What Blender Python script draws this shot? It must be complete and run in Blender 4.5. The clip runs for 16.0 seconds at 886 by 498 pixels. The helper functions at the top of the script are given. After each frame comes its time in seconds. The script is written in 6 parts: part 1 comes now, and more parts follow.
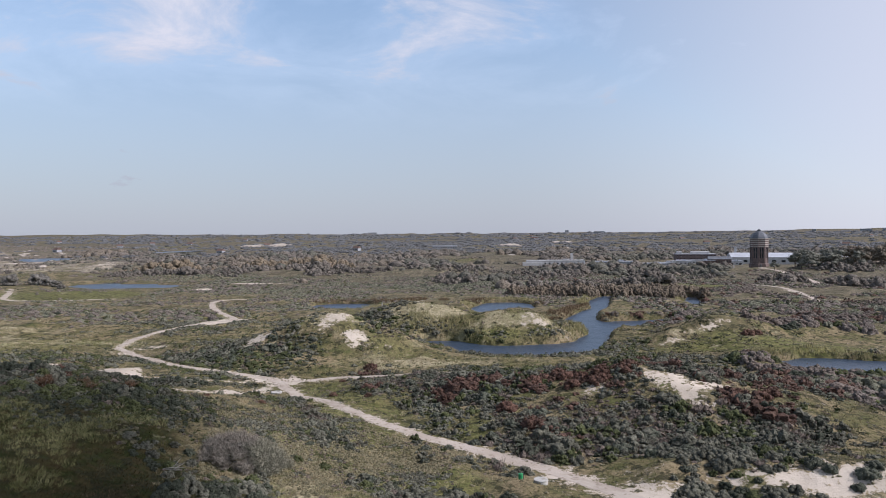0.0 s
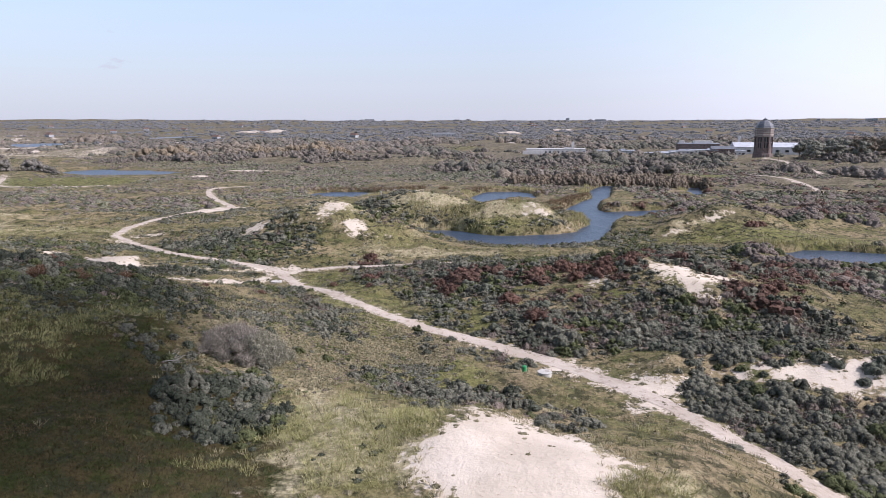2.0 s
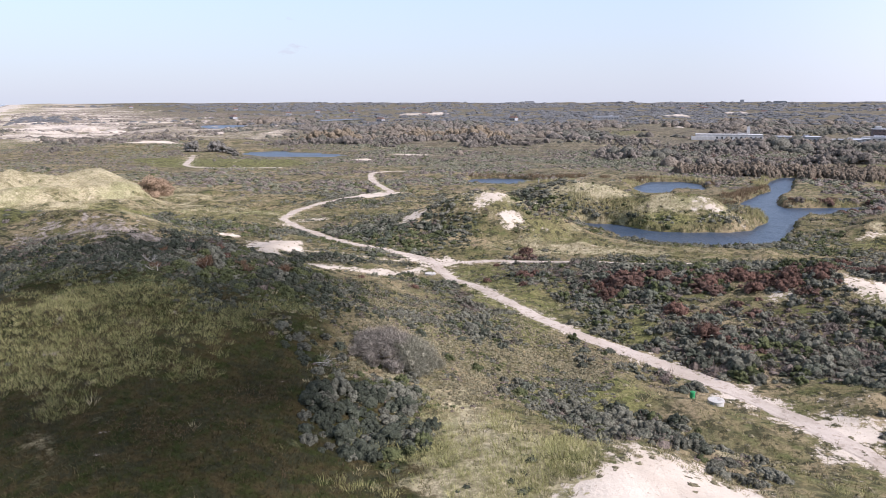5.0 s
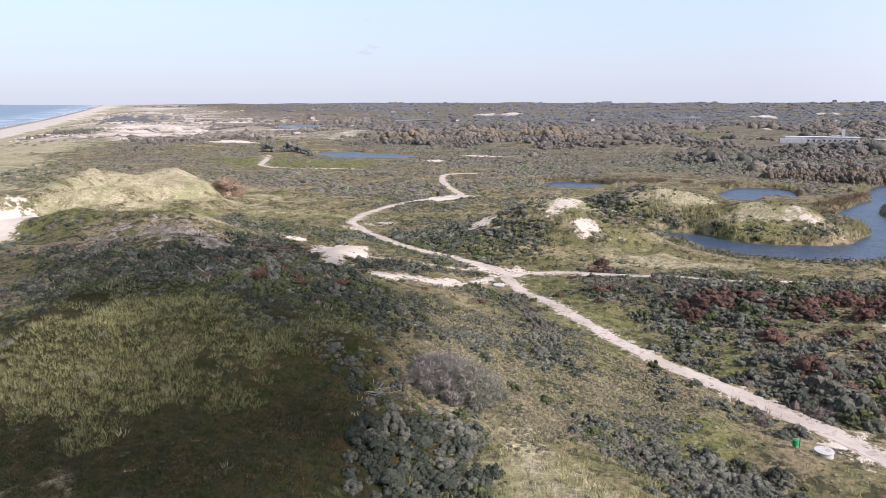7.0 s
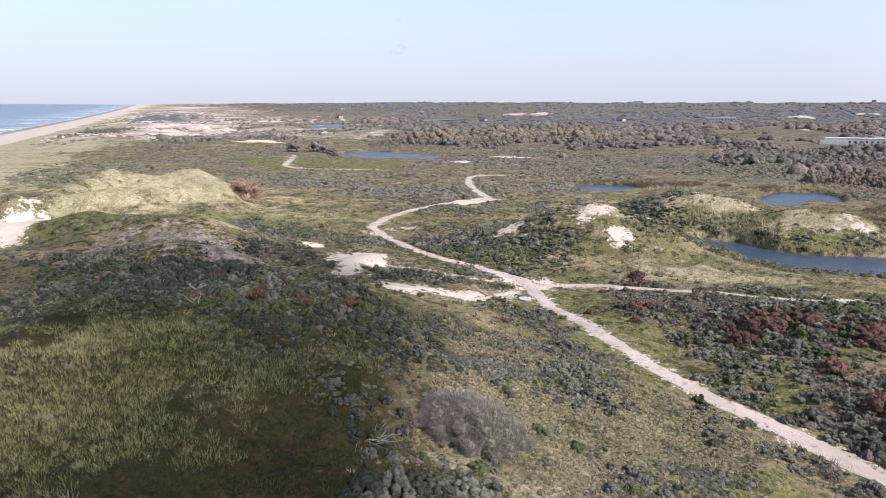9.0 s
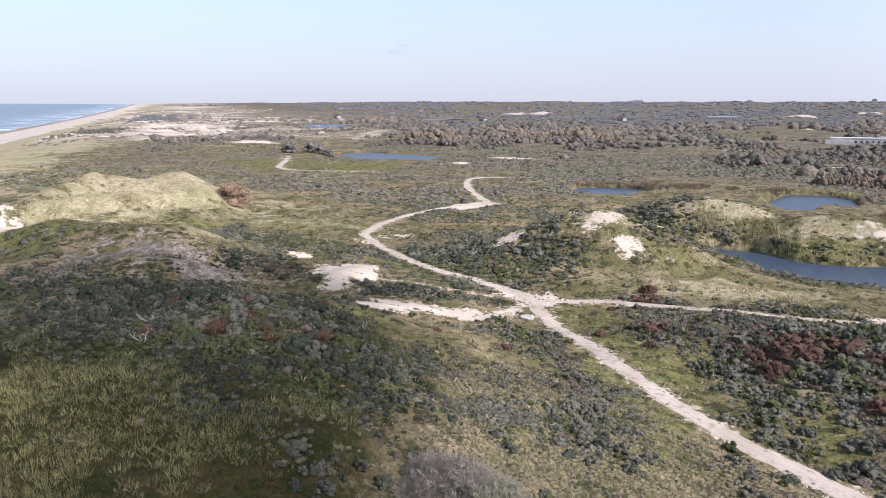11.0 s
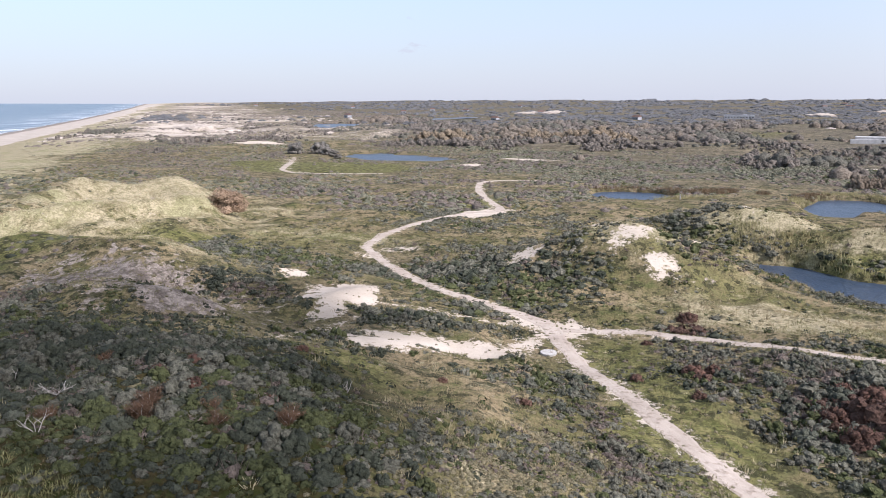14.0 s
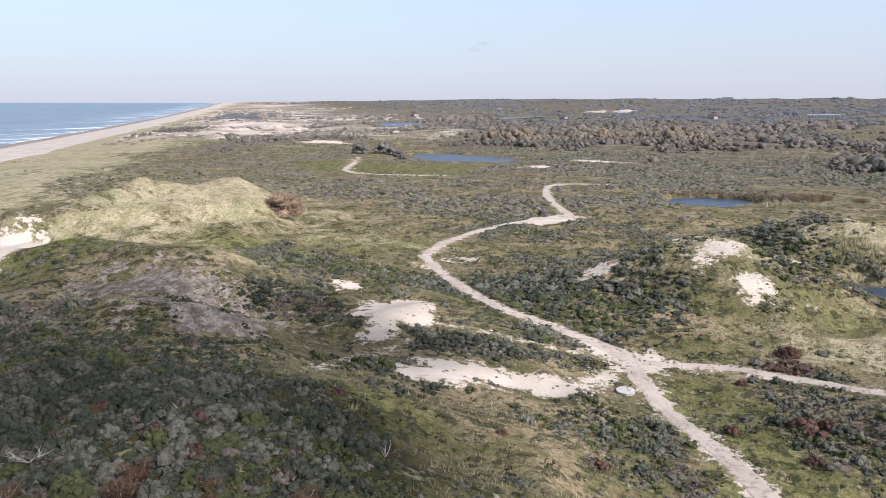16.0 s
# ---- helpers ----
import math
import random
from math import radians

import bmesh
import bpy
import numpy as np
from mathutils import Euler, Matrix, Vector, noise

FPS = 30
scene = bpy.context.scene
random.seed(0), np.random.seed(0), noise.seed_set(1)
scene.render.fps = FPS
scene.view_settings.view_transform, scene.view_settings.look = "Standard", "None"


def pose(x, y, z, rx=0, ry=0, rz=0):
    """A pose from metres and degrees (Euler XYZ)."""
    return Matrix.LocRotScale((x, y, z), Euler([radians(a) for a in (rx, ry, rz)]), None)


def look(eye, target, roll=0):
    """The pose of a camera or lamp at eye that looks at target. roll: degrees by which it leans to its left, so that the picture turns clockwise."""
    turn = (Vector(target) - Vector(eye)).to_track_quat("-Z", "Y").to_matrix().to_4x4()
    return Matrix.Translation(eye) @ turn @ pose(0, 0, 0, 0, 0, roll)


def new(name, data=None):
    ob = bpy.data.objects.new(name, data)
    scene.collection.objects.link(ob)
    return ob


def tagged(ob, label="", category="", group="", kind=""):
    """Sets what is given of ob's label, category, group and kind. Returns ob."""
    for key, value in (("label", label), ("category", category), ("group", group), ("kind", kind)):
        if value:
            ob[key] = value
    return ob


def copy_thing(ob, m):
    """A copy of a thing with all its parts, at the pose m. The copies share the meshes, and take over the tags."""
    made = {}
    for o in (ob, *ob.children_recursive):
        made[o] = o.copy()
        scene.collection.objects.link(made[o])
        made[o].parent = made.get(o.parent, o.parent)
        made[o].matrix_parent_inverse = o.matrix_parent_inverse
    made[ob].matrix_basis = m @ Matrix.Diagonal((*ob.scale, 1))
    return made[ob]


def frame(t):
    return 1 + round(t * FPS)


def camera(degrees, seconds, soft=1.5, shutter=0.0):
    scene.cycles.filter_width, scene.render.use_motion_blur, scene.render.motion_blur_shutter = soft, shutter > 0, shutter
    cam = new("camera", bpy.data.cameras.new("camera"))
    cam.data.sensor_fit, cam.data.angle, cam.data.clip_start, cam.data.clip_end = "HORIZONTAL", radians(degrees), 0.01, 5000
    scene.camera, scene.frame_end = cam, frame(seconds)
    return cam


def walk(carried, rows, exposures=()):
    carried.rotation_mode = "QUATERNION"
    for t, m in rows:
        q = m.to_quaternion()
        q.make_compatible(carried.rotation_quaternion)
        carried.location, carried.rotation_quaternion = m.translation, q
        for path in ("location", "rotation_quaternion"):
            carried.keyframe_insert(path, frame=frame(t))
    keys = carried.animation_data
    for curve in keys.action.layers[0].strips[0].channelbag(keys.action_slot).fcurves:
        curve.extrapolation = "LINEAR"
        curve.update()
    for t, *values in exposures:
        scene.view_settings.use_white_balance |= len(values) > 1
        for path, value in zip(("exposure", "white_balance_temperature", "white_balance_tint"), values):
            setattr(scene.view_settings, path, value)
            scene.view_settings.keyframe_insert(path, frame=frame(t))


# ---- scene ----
cam = camera(63.54, 16.0, 0.9)
PATH = [  # seconds, eye, tilt, roll, heading
    (0, 1.04, -4.91, 38.35, 88.802, -0.388, 0.353),
    (0.5, 0.75, -3.06, 38.30, 87.698, -0.289, 0.341),
    (1, 0.45, -1.72, 38.27, 85.617, -0.192, 0.287),
    (1.5, 0.27, -0.86, 38.31, 82.710, -0.121, 0.258),
    (2, 0.11, -0.31, 38.27, 79.863, -0.005, 0.225),
    (2.5, -0.00, -0.00, 38.35, 78.348, 0.090, 0.152),
    (3, -0.02, 0.40, 38.57, 78.324, 0.036, 0.150),
    (3.5, -0.07, 1.21, 39.19, 78.330, 0.024, 0.136),
    (4, -0.42, 2.47, 39.58, 78.386, 0.001, 1.765),
    (4.5, -0.64, 4.05, 40.01, 78.427, -0.097, 8.232),
    (4.7, -0.72, 4.81, 40.15, 78.447, -0.107, 10.855),
    (6.8, -2.18, 13.67, 40.71, 78.475, -0.049, 16.842),
    (7, -2.36, 14.74, 40.72, 78.479, -0.041, 18.644),
    (7.5, -2.73, 17.40, 40.72, 78.478, -0.017, 21.072),
    (8, -3.29, 20.08, 40.82, 78.446, -0.015, 21.037),
    (8.5, -4.11, 23.00, 40.73, 78.461, 0.011, 20.974),
    (9, -4.89, 25.93, 40.82, 78.445, 0.021, 20.925),
    (11.5, -9.70, 41.70, 41.06, 78.383, -0.042, 20.882),
    (12, -10.70, 44.66, 41.10, 78.365, -0.065, 20.872),
    (12.5, -11.83, 47.92, 41.21, 78.342, -0.064, 21.187),
    (13, -12.94, 51.19, 41.24, 78.336, -0.078, 21.406),
    (13.5, -14.11, 54.57, 41.27, 78.311, -0.098, 21.415),
    (14, -15.22, 57.76, 41.31, 78.307, -0.170, 21.855),
    (14.5, -16.38, 60.93, 41.36, 78.288, -0.161, 23.553),
    (15, -17.71, 64.33, 41.35, 78.290, -0.173, 25.709),
    (15.5, -18.91, 67.50, 41.42, 78.277, -0.152, 27.103),
    (16, -20.22, 70.77, 41.67, 78.221, -0.192, 27.155),
]
walk(cam, [(t, pose(x, y, z, 0, 0, yaw) @ pose(0, 0, 0, tilt) @ pose(0, 0, 0, 0, 0, roll)) for t, x, y, z, tilt, roll, yaw in PATH],
     [(0, -0.06, 6000, 21), (0.5, -0.02, 6000, 22), (1, 0.08, 6000, 24), (1.5, 0.22, 6000, 25), (2, 0.38, 6000, 25), (2.5, 0.48, 6000, 24), (11, 0.51, 6020, 24), (14, 0.48, 6020, 23), (16, 0.41, 6020, 22)])

# ---- sky and sun: early autumn, high thin cloud, sun off to the right ----
SUN_UP, SUN_ROUND = radians(39), radians(104)
world = bpy.data.worlds.new("sky")
scene.world = world
world.use_nodes = True
wt = world.node_tree
sky = wt.nodes.new("ShaderNodeTexSky")
sky.sky_type, sky.sun_disc = "NISHITA", False
sky.sun_elevation, sky.sun_rotation = SUN_UP, SUN_ROUND
sky.air_density, sky.dust_density, sky.ozone_density = 1.0, 0.8, 2.0
where = wt.nodes.new("ShaderNodeTexCoord")
stretch = wt.nodes.new("ShaderNodeMapping")
stretch.inputs["Scale"].default_value = (1.5, 1.5, 4.2)
stretch.inputs["Rotation"].default_value = (0, 0, radians(62))
wisps = wt.nodes.new("ShaderNodeTexNoise")
wisps.inputs["Scale"].default_value, wisps.inputs["Detail"].default_value, wisps.inputs["Roughness"].default_value = 2.6, 9, 0.62
wisps.inputs["Distortion"].default_value = 0.5
thin = wt.nodes.new("ShaderNodeValToRGB")
thin.color_ramp.elements[0].position, thin.color_ramp.elements[1].position = 0.43, 0.70
thin.color_ramp.elements[0].color, thin.color_ramp.elements[1].color = (0.0, 0.0, 0.0, 1), (1, 1, 1, 1)
split = wt.nodes.new("ShaderNodeSeparateXYZ")
wt.links.new(where.outputs["Generated"], split.inputs[0])
veil = wt.nodes.new("ShaderNodeMixRGB")
upper = wt.nodes.new("ShaderNodeMapRange")
upper.interpolation_type = "SMOOTHSTEP"
upper.inputs["From Min"].default_value, upper.inputs["From Max"].default_value = 0.12, 0.26
bright = wt.nodes.new("ShaderNodeMath")
bright.operation = "MULTIPLY"
ahead = wt.nodes.new("ShaderNodeMapRange")
ahead.interpolation_type = "SMOOTHSTEP"
ahead.inputs["From Min"].default_value, ahead.inputs["From Max"].default_value = 0.05, 0.7
strongest = wt.nodes.new("ShaderNodeMath")
strongest.operation = "MAXIMUM"
white = wt.nodes.new("ShaderNodeMixRGB")
white.inputs[1].default_value, white.inputs[2].default_value = (9.15, 9.75, 10.3, 1), (14.5, 15.0, 15.4, 1)
wt.links.new(split.outputs["Z"], upper.inputs["Value"])
wt.links.new(split.outputs["X"], ahead.inputs["Value"])
wt.links.new(upper.outputs["Result"], bright.inputs[0])
wt.links.new(thin.outputs["Color"], bright.inputs[1])
wt.links.new(bright.outputs[0], strongest.inputs[0])
wt.links.new(ahead.outputs["Result"], strongest.inputs[1])
wt.links.new(strongest.outputs[0], white.inputs[0])
wt.links.new(white.outputs["Color"], veil.inputs[2])
wt.links.new(where.outputs["Generated"], stretch.inputs["Vector"])
wt.links.new(stretch.outputs["Vector"], wisps.inputs["Vector"])
wt.links.new(wisps.outputs["Fac"], thin.inputs["Fac"])
haze = wt.nodes.new("ShaderNodeMapRange")
haze.interpolation_type = "SMOOTHSTEP"
haze.inputs["From Min"].default_value, haze.inputs["From Max"].default_value = 0.42, -0.04
haze.inputs["To Min"].default_value, haze.inputs["To Max"].default_value = 0.26, 0.93
most = wt.nodes.new("ShaderNodeMath")
most.operation = "MAXIMUM"
wt.links.new(split.outputs["Z"], haze.inputs["Value"])
wt.links.new(thin.outputs["Color"], most.inputs[0])
wt.links.new(haze.outputs["Result"], most.inputs[1])
sunward = wt.nodes.new("ShaderNodeMapRange")
sunward.interpolation_type = "SMOOTHSTEP"
sunward.inputs["From Min"].default_value, sunward.inputs["From Max"].default_value, sunward.inputs["To Max"].default_value = -0.35, 0.7, 0.95
glare = wt.nodes.new("ShaderNodeMath")
glare.operation = "MAXIMUM"
wt.links.new(split.outputs["X"], sunward.inputs["Value"])
wt.links.new(most.outputs[0], glare.inputs[0])
wt.links.new(sunward.outputs["Result"], glare.inputs[1])
wt.links.new(glare.outputs[0], veil.inputs[0])
clean = wt.nodes.new("ShaderNodeMixRGB")
clean.blend_type, clean.inputs[0].default_value, clean.inputs[2].default_value = "MULTIPLY", 1.0, (3.2, 3.85, 3.6, 1)
wt.links.new(sky.outputs["Color"], clean.inputs[1])
lowly = wt.nodes.new("ShaderNodeMapRange")
lowly.interpolation_type = "SMOOTHSTEP"
lowly.inputs["From Min"].default_value, lowly.inputs["From Max"].default_value = 0.62, 0.34
wt.links.new(split.outputs["Z"], lowly.inputs["Value"])
wt.links.new(lowly.outputs["Result"], clean.inputs[0])
wt.links.new(clean.outputs["Color"], veil.inputs[1])
wt.links.new(veil.outputs["Color"], wt.nodes["Background"].inputs["Color"])
wt.nodes["Background"].inputs["Strength"].default_value = 0.0515
sun = new("sun", bpy.data.lights.new("sun", "SUN"))
sun.data.energy, sun.data.angle, sun.data.color = 5.0, radians(0.6), (1.0, 0.95, 0.87)
toward = Vector((math.sin(SUN_ROUND) * math.cos(SUN_UP), math.cos(SUN_ROUND) * math.cos(SUN_UP), math.sin(SUN_UP)))
sun.matrix_world = look(toward * 400, (0, 0, 0))

# ---- materials ----
class Nodes:
    """Short hand for one node material."""

    def __init__(self, name, rough=0.9, specular=0.2):
        self.m = bpy.data.materials.new(name)
        self.m.use_nodes = True
        self.t = self.m.node_tree
        self.bsdf = self.t.nodes["Principled BSDF"]
        self.bsdf.inputs["Roughness"].default_value = rough
        self.bsdf.inputs["Specular IOR Level"].default_value = specular
        self.place = self.t.nodes.new("ShaderNodeNewGeometry").outputs["Position"]

    def put(self, socket, value):
        if hasattr(value, "is_output"):
            self.t.links.new(value, socket)
        elif isinstance(value, tuple) and len(value) == 3:
            socket.default_value = (*value, 1)
        else:
            socket.default_value = value

    def noise(self, size, detail=4, rough=0.55, vector=None):
        n = self.t.nodes.new("ShaderNodeTexNoise")
        n.inputs["Scale"].default_value, n.inputs["Detail"].default_value, n.inputs["Roughness"].default_value = 1 / size, detail, rough
        self.put(n.inputs["Vector"], vector or self.place)
        return n.outputs["Fac"]

    def ramp(self, fac, low, high):
        n = self.t.nodes.new("ShaderNodeMapRange")
        n.interpolation_type = "SMOOTHSTEP"
        self.put(n.inputs["Value"], fac)
        self.put(n.inputs["From Min"], low)
        self.put(n.inputs["From Max"], high)
        return n.outputs["Result"]

    def sum(self, how, a, b):
        n = self.t.nodes.new("ShaderNodeMath")
        n.operation = how
        self.put(n.inputs[0], a)
        self.put(n.inputs[1], b)
        return n.outputs[0]

    def mix(self, fac, a, b, how="MIX"):
        n = self.t.nodes.new("ShaderNodeMixRGB")
        n.blend_type = how
        self.put(n.inputs[0], fac)
        self.put(n.inputs[1], a)
        self.put(n.inputs[2], b)
        return n.outputs[0]

    def read(self, name):
        n = self.t.nodes.new("ShaderNodeAttribute")
        n.attribute_name = name
        return n.outputs["Fac"]

    def relief(self, height, depth, strength=1.0):
        n = self.t.nodes.new("ShaderNodeBump")
        n.inputs["Strength"].default_value, n.inputs["Distance"].default_value = strength, depth
        self.put(n.inputs["Height"], height)
        self.t.links.new(n.outputs["Normal"], self.bsdf.inputs["Normal"])

    def colour(self, value):
        self.put(self.bsdf.inputs["Base Color"], value)
        return self.m


def dune_ground():
    k = Nodes("dune_ground", 0.95, 0.1)
    fine, mid, wide, broad = k.noise(0.5, 5, 0.7), k.noise(2.2, 4, 0.65), k.noise(9, 4, 0.6), k.noise(60, 5, 0.6)
    turf = k.mix(k.ramp(mid, 0.35, 0.65), (0.190, 0.162, 0.082), (0.103, 0.112, 0.043))
    turf = k.mix(k.ramp(wide, 0.42, 0.57), turf, (0.283, 0.228, 0.136))
    turf = k.mix(k.ramp(k.noise(4.5, 5, 0.7), 0.53, 0.64), turf, (0.046, 0.051, 0.023))
    turf = k.mix(k.sum("MULTIPLY", k.ramp(broad, 0.45, 0.7), 0.6), turf, (0.150, 0.122, 0.080))
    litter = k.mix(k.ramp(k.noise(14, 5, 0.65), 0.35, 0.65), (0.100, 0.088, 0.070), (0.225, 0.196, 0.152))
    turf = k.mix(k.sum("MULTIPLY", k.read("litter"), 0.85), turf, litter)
    lush = k.mix(k.ramp(mid, 0.35, 0.68), (0.111, 0.119, 0.041), (0.217, 0.202, 0.086))
    turf = k.mix(k.ramp(k.sum("ADD", k.read("lush"), k.sum("MULTIPLY", k.sum("SUBTRACT", wide, 0.5), 0.9)), 0.30, 0.65), turf, lush)
    # Dark moss; on the hill its darkness also paints in cloud shade.
    moss = k.mix(k.ramp(mid, 0.38, 0.62), (0.032, 0.042, 0.011), (0.066, 0.052, 0.023))
    turf = k.mix(k.ramp(k.sum("ADD", k.read("moss"), k.sum("MULTIPLY", k.sum("SUBTRACT", wide, 0.5), 0.8)), 0.32, 0.62), turf, moss)
    turf = k.mix(k.sum("MULTIPLY", k.ramp(k.noise(2.4, 4, 0.68), 0.52, 0.58), 0.8), turf, (0.036, 0.038, 0.020))
    straw = k.mix(k.ramp(k.noise(3.2, 6, 0.72), 0.28, 0.72), (0.303, 0.271, 0.160), (0.459, 0.406, 0.271))
    straw = k.mix(k.sum("MULTIPLY", k.ramp(k.noise(6.5, 6, 0.75), 0.50, 0.60), 0.6), straw, (0.190, 0.166, 0.094))
    straw = k.mix(k.sum("MULTIPLY", k.ramp(k.noise(24, 4, 0.6), 0.50, 0.62), 0.55), straw, (0.232, 0.238, 0.112))
    turf = k.mix(k.ramp(k.sum("ADD", k.read("straw"), k.sum("ADD", k.sum("MULTIPLY", k.sum("SUBTRACT", wide, 0.5), 2.0), k.sum("MULTIPLY", k.sum("SUBTRACT", k.noise(4.0, 5, 0.7), 0.5), 1.6))), 0.22, 0.70), turf, straw)
    grey = k.mix(k.ramp(mid, 0.4, 0.62), (0.175, 0.148, 0.125), (0.375, 0.327, 0.280))
    turf = k.mix(k.ramp(k.sum("ADD", k.read("lichen"), k.sum("ADD", k.sum("MULTIPLY", k.sum("SUBTRACT", mid, 0.5), 2.2), k.sum("MULTIPLY", k.sum("SUBTRACT", k.noise(5, 5, 0.7), 0.5), 3.0))), 0.55, 0.85), turf, grey)
    turf = k.mix(k.ramp(fine, 0.38, 0.60), k.mix(1.0, turf, (0.58, 0.58, 0.57), "MULTIPLY"), turf)
    tuft = k.sum("MULTIPLY", k.ramp(k.noise(1.7, 4, 0.68), 0.55, 0.62), 0.55)
    turf = k.mix(tuft, turf, k.mix(k.ramp(k.read("straw"), 0.2, 0.7), (0.044, 0.046, 0.024), (0.150, 0.146, 0.070)))
    sand = k.mix(k.ramp(wide, 0.35, 0.7), (0.445, 0.390, 0.318), (0.560, 0.500, 0.420))
    sand = k.mix(k.ramp(fine, 0.60, 0.72), sand, (0.271, 0.226, 0.172))
    ragged = k.noise(1.0, 5, 0.8)
    edge = k.sum("ADD", k.sum("MULTIPLY", k.read("bare"), 0.62), k.sum("ADD", k.sum("MULTIPLY", k.sum("SUBTRACT", mid, 0.5), 6.0), k.sum("MULTIPLY", k.sum("SUBTRACT", ragged, 0.5), 6.0)))
    k.relief(k.sum("ADD", fine, k.sum("MULTIPLY", mid, 2.0)), 0.12, 0.9)
    return k.colour(k.mix(k.ramp(edge, 0.35, -0.35), turf, sand))


def sand_path():
    k = Nodes("trodden_sand", 0.95, 0.1)
    fine, mid, wide = k.noise(0.25, 4, 0.7), k.noise(1.1, 4, 0.6), k.noise(7, 3)
    c = k.mix(k.ramp(wide, 0.35, 0.65), (0.377, 0.326, 0.271), (0.459, 0.403, 0.343))
    c = k.mix(k.ramp(mid, 0.52, 0.7), c, (0.254, 0.213, 0.168))
    c = k.mix(k.ramp(fine, 0.63, 0.72), c, (0.246, 0.213, 0.156))
    weeds = k.sum("ADD", k.read("verge"), k.sum("MULTIPLY", k.sum("SUBTRACT", mid, 0.5), 1.5))
    c = k.mix(k.ramp(weeds, 0.78, 0.98), c, (0.139, 0.119, 0.070))
    k.relief(k.sum("ADD", mid, fine), 0.10, 0.8)
    return k.colour(c)


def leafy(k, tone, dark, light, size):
    """Fine leaf texture: pale tips, and the shade between the twigs painted as dark noise."""
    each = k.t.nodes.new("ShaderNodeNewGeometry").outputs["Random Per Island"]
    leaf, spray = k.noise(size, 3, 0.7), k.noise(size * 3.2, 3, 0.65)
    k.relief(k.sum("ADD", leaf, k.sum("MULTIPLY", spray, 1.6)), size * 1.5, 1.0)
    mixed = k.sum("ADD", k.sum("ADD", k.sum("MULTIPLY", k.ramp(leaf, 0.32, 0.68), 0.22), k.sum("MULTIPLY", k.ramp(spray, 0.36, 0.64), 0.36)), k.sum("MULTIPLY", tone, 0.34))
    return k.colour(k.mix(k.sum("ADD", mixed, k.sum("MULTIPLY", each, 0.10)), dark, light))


def leaves(name, dark, light, size=0.22):
    """Foliage of plants joined in one mesh, each with its own tone."""
    k = Nodes(name, 0.8, 0.15)
    return leafy(k, k.read("tone"), dark, light, size)


def leaves_single(name, dark, light, size=0.2):
    """The same for plants that are objects of their own."""
    k = Nodes(name, 0.8, 0.15)
    return leafy(k, k.t.nodes.new("ShaderNodeObjectInfo").outputs["Random"], dark, light, size)


def blade(name, dark, light):
    """Grass and reed: plain thin blades of many tones."""
    k = Nodes(name, 0.75, 0.2)
    each = k.t.nodes.new("ShaderNodeNewGeometry").outputs["Random Per Island"]
    return k.colour(k.mix(k.sum("ADD", k.sum("MULTIPLY", k.read("tone"), 0.6), k.sum("MULTIPLY", each, 0.4)), dark, light))


def speckled(name, a, b, size=0.6, rough=0.85, depth=0.0, specular=0.3):
    k = Nodes(name, rough, specular)
    n = k.noise(size, 5, 0.65)
    if depth:
        k.relief(n, depth)
    return k.colour(k.mix(k.ramp(n, 0.35, 0.65), a, b))


def open_water(name, deep, shallow, wave, depth):
    k = Nodes(name, 0.34, 0.5)
    k.bsdf.inputs["IOR"].default_value = 1.33
    flat = k.t.nodes.new("ShaderNodeMapping")
    flat.inputs["Rotation"].default_value, flat.inputs["Scale"].default_value = (0, 0, 0.75), (1, 0.45, 1)
    k.put(flat.inputs["Vector"], k.place)
    ripple = k.sum("ADD", k.noise(wave, 4, 0.6, flat.outputs[0]), k.sum("MULTIPLY", k.noise(wave * 6, 3, 0.5, flat.outputs[0]), 2.0))
    k.relief(ripple, depth, 1.0)
    return k, k.mix(k.ramp(k.noise(wave * 45, 3), 0.35, 0.65), deep, shallow)


def beach_sand():
    k = Nodes("beach_sand", 0.9, 0.2)
    dry = k.mix(k.ramp(k.noise(14, 5, 0.6), 0.35, 0.65), (0.377, 0.336, 0.283), (0.459, 0.410, 0.348))
    return k.colour(k.mix(k.ramp(k.sum("ADD", k.read("wet"), k.sum("MULTIPLY", k.sum("SUBTRACT", k.noise(30, 4), 0.5), 0.8)), 0.3, 0.7), dry, (0.221, 0.193, 0.160)))


GROUND, PATH_SAND, BEACH_SAND = dune_ground(), sand_path(), beach_sand()
k, c = open_water("pond_water", (0.030, 0.050, 0.080), (0.040, 0.062, 0.096), 0.9, 0.25)
POND_WATER = k.colour(c)
k, c = open_water("sea_water", (0.115, 0.165, 0.205), (0.150, 0.198, 0.235), 5.0, 2.2)
swell = k.t.nodes.new("ShaderNodeMapping")
swell.inputs["Rotation"].default_value, swell.inputs["Scale"].default_value = (0, 0, radians(-48.9)), (1, 0.16, 1)
k.put(swell.inputs["Vector"], k.place)
crest = k.sum("MULTIPLY", k.ramp(k.noise(26, 5, 0.65, swell.outputs[0]), 0.52, 0.60), k.ramp(k.read("offshore"), 210.0, 15.0))
crest = k.sum("MAXIMUM", crest, k.ramp(k.sum("ADD", k.read("offshore"), k.sum("MULTIPLY", k.noise(30, 4), -26.0)), 2.0, -6.0))
SEA_WATER = k.colour(k.mix(crest, c, (0.80, 0.82, 0.82)))

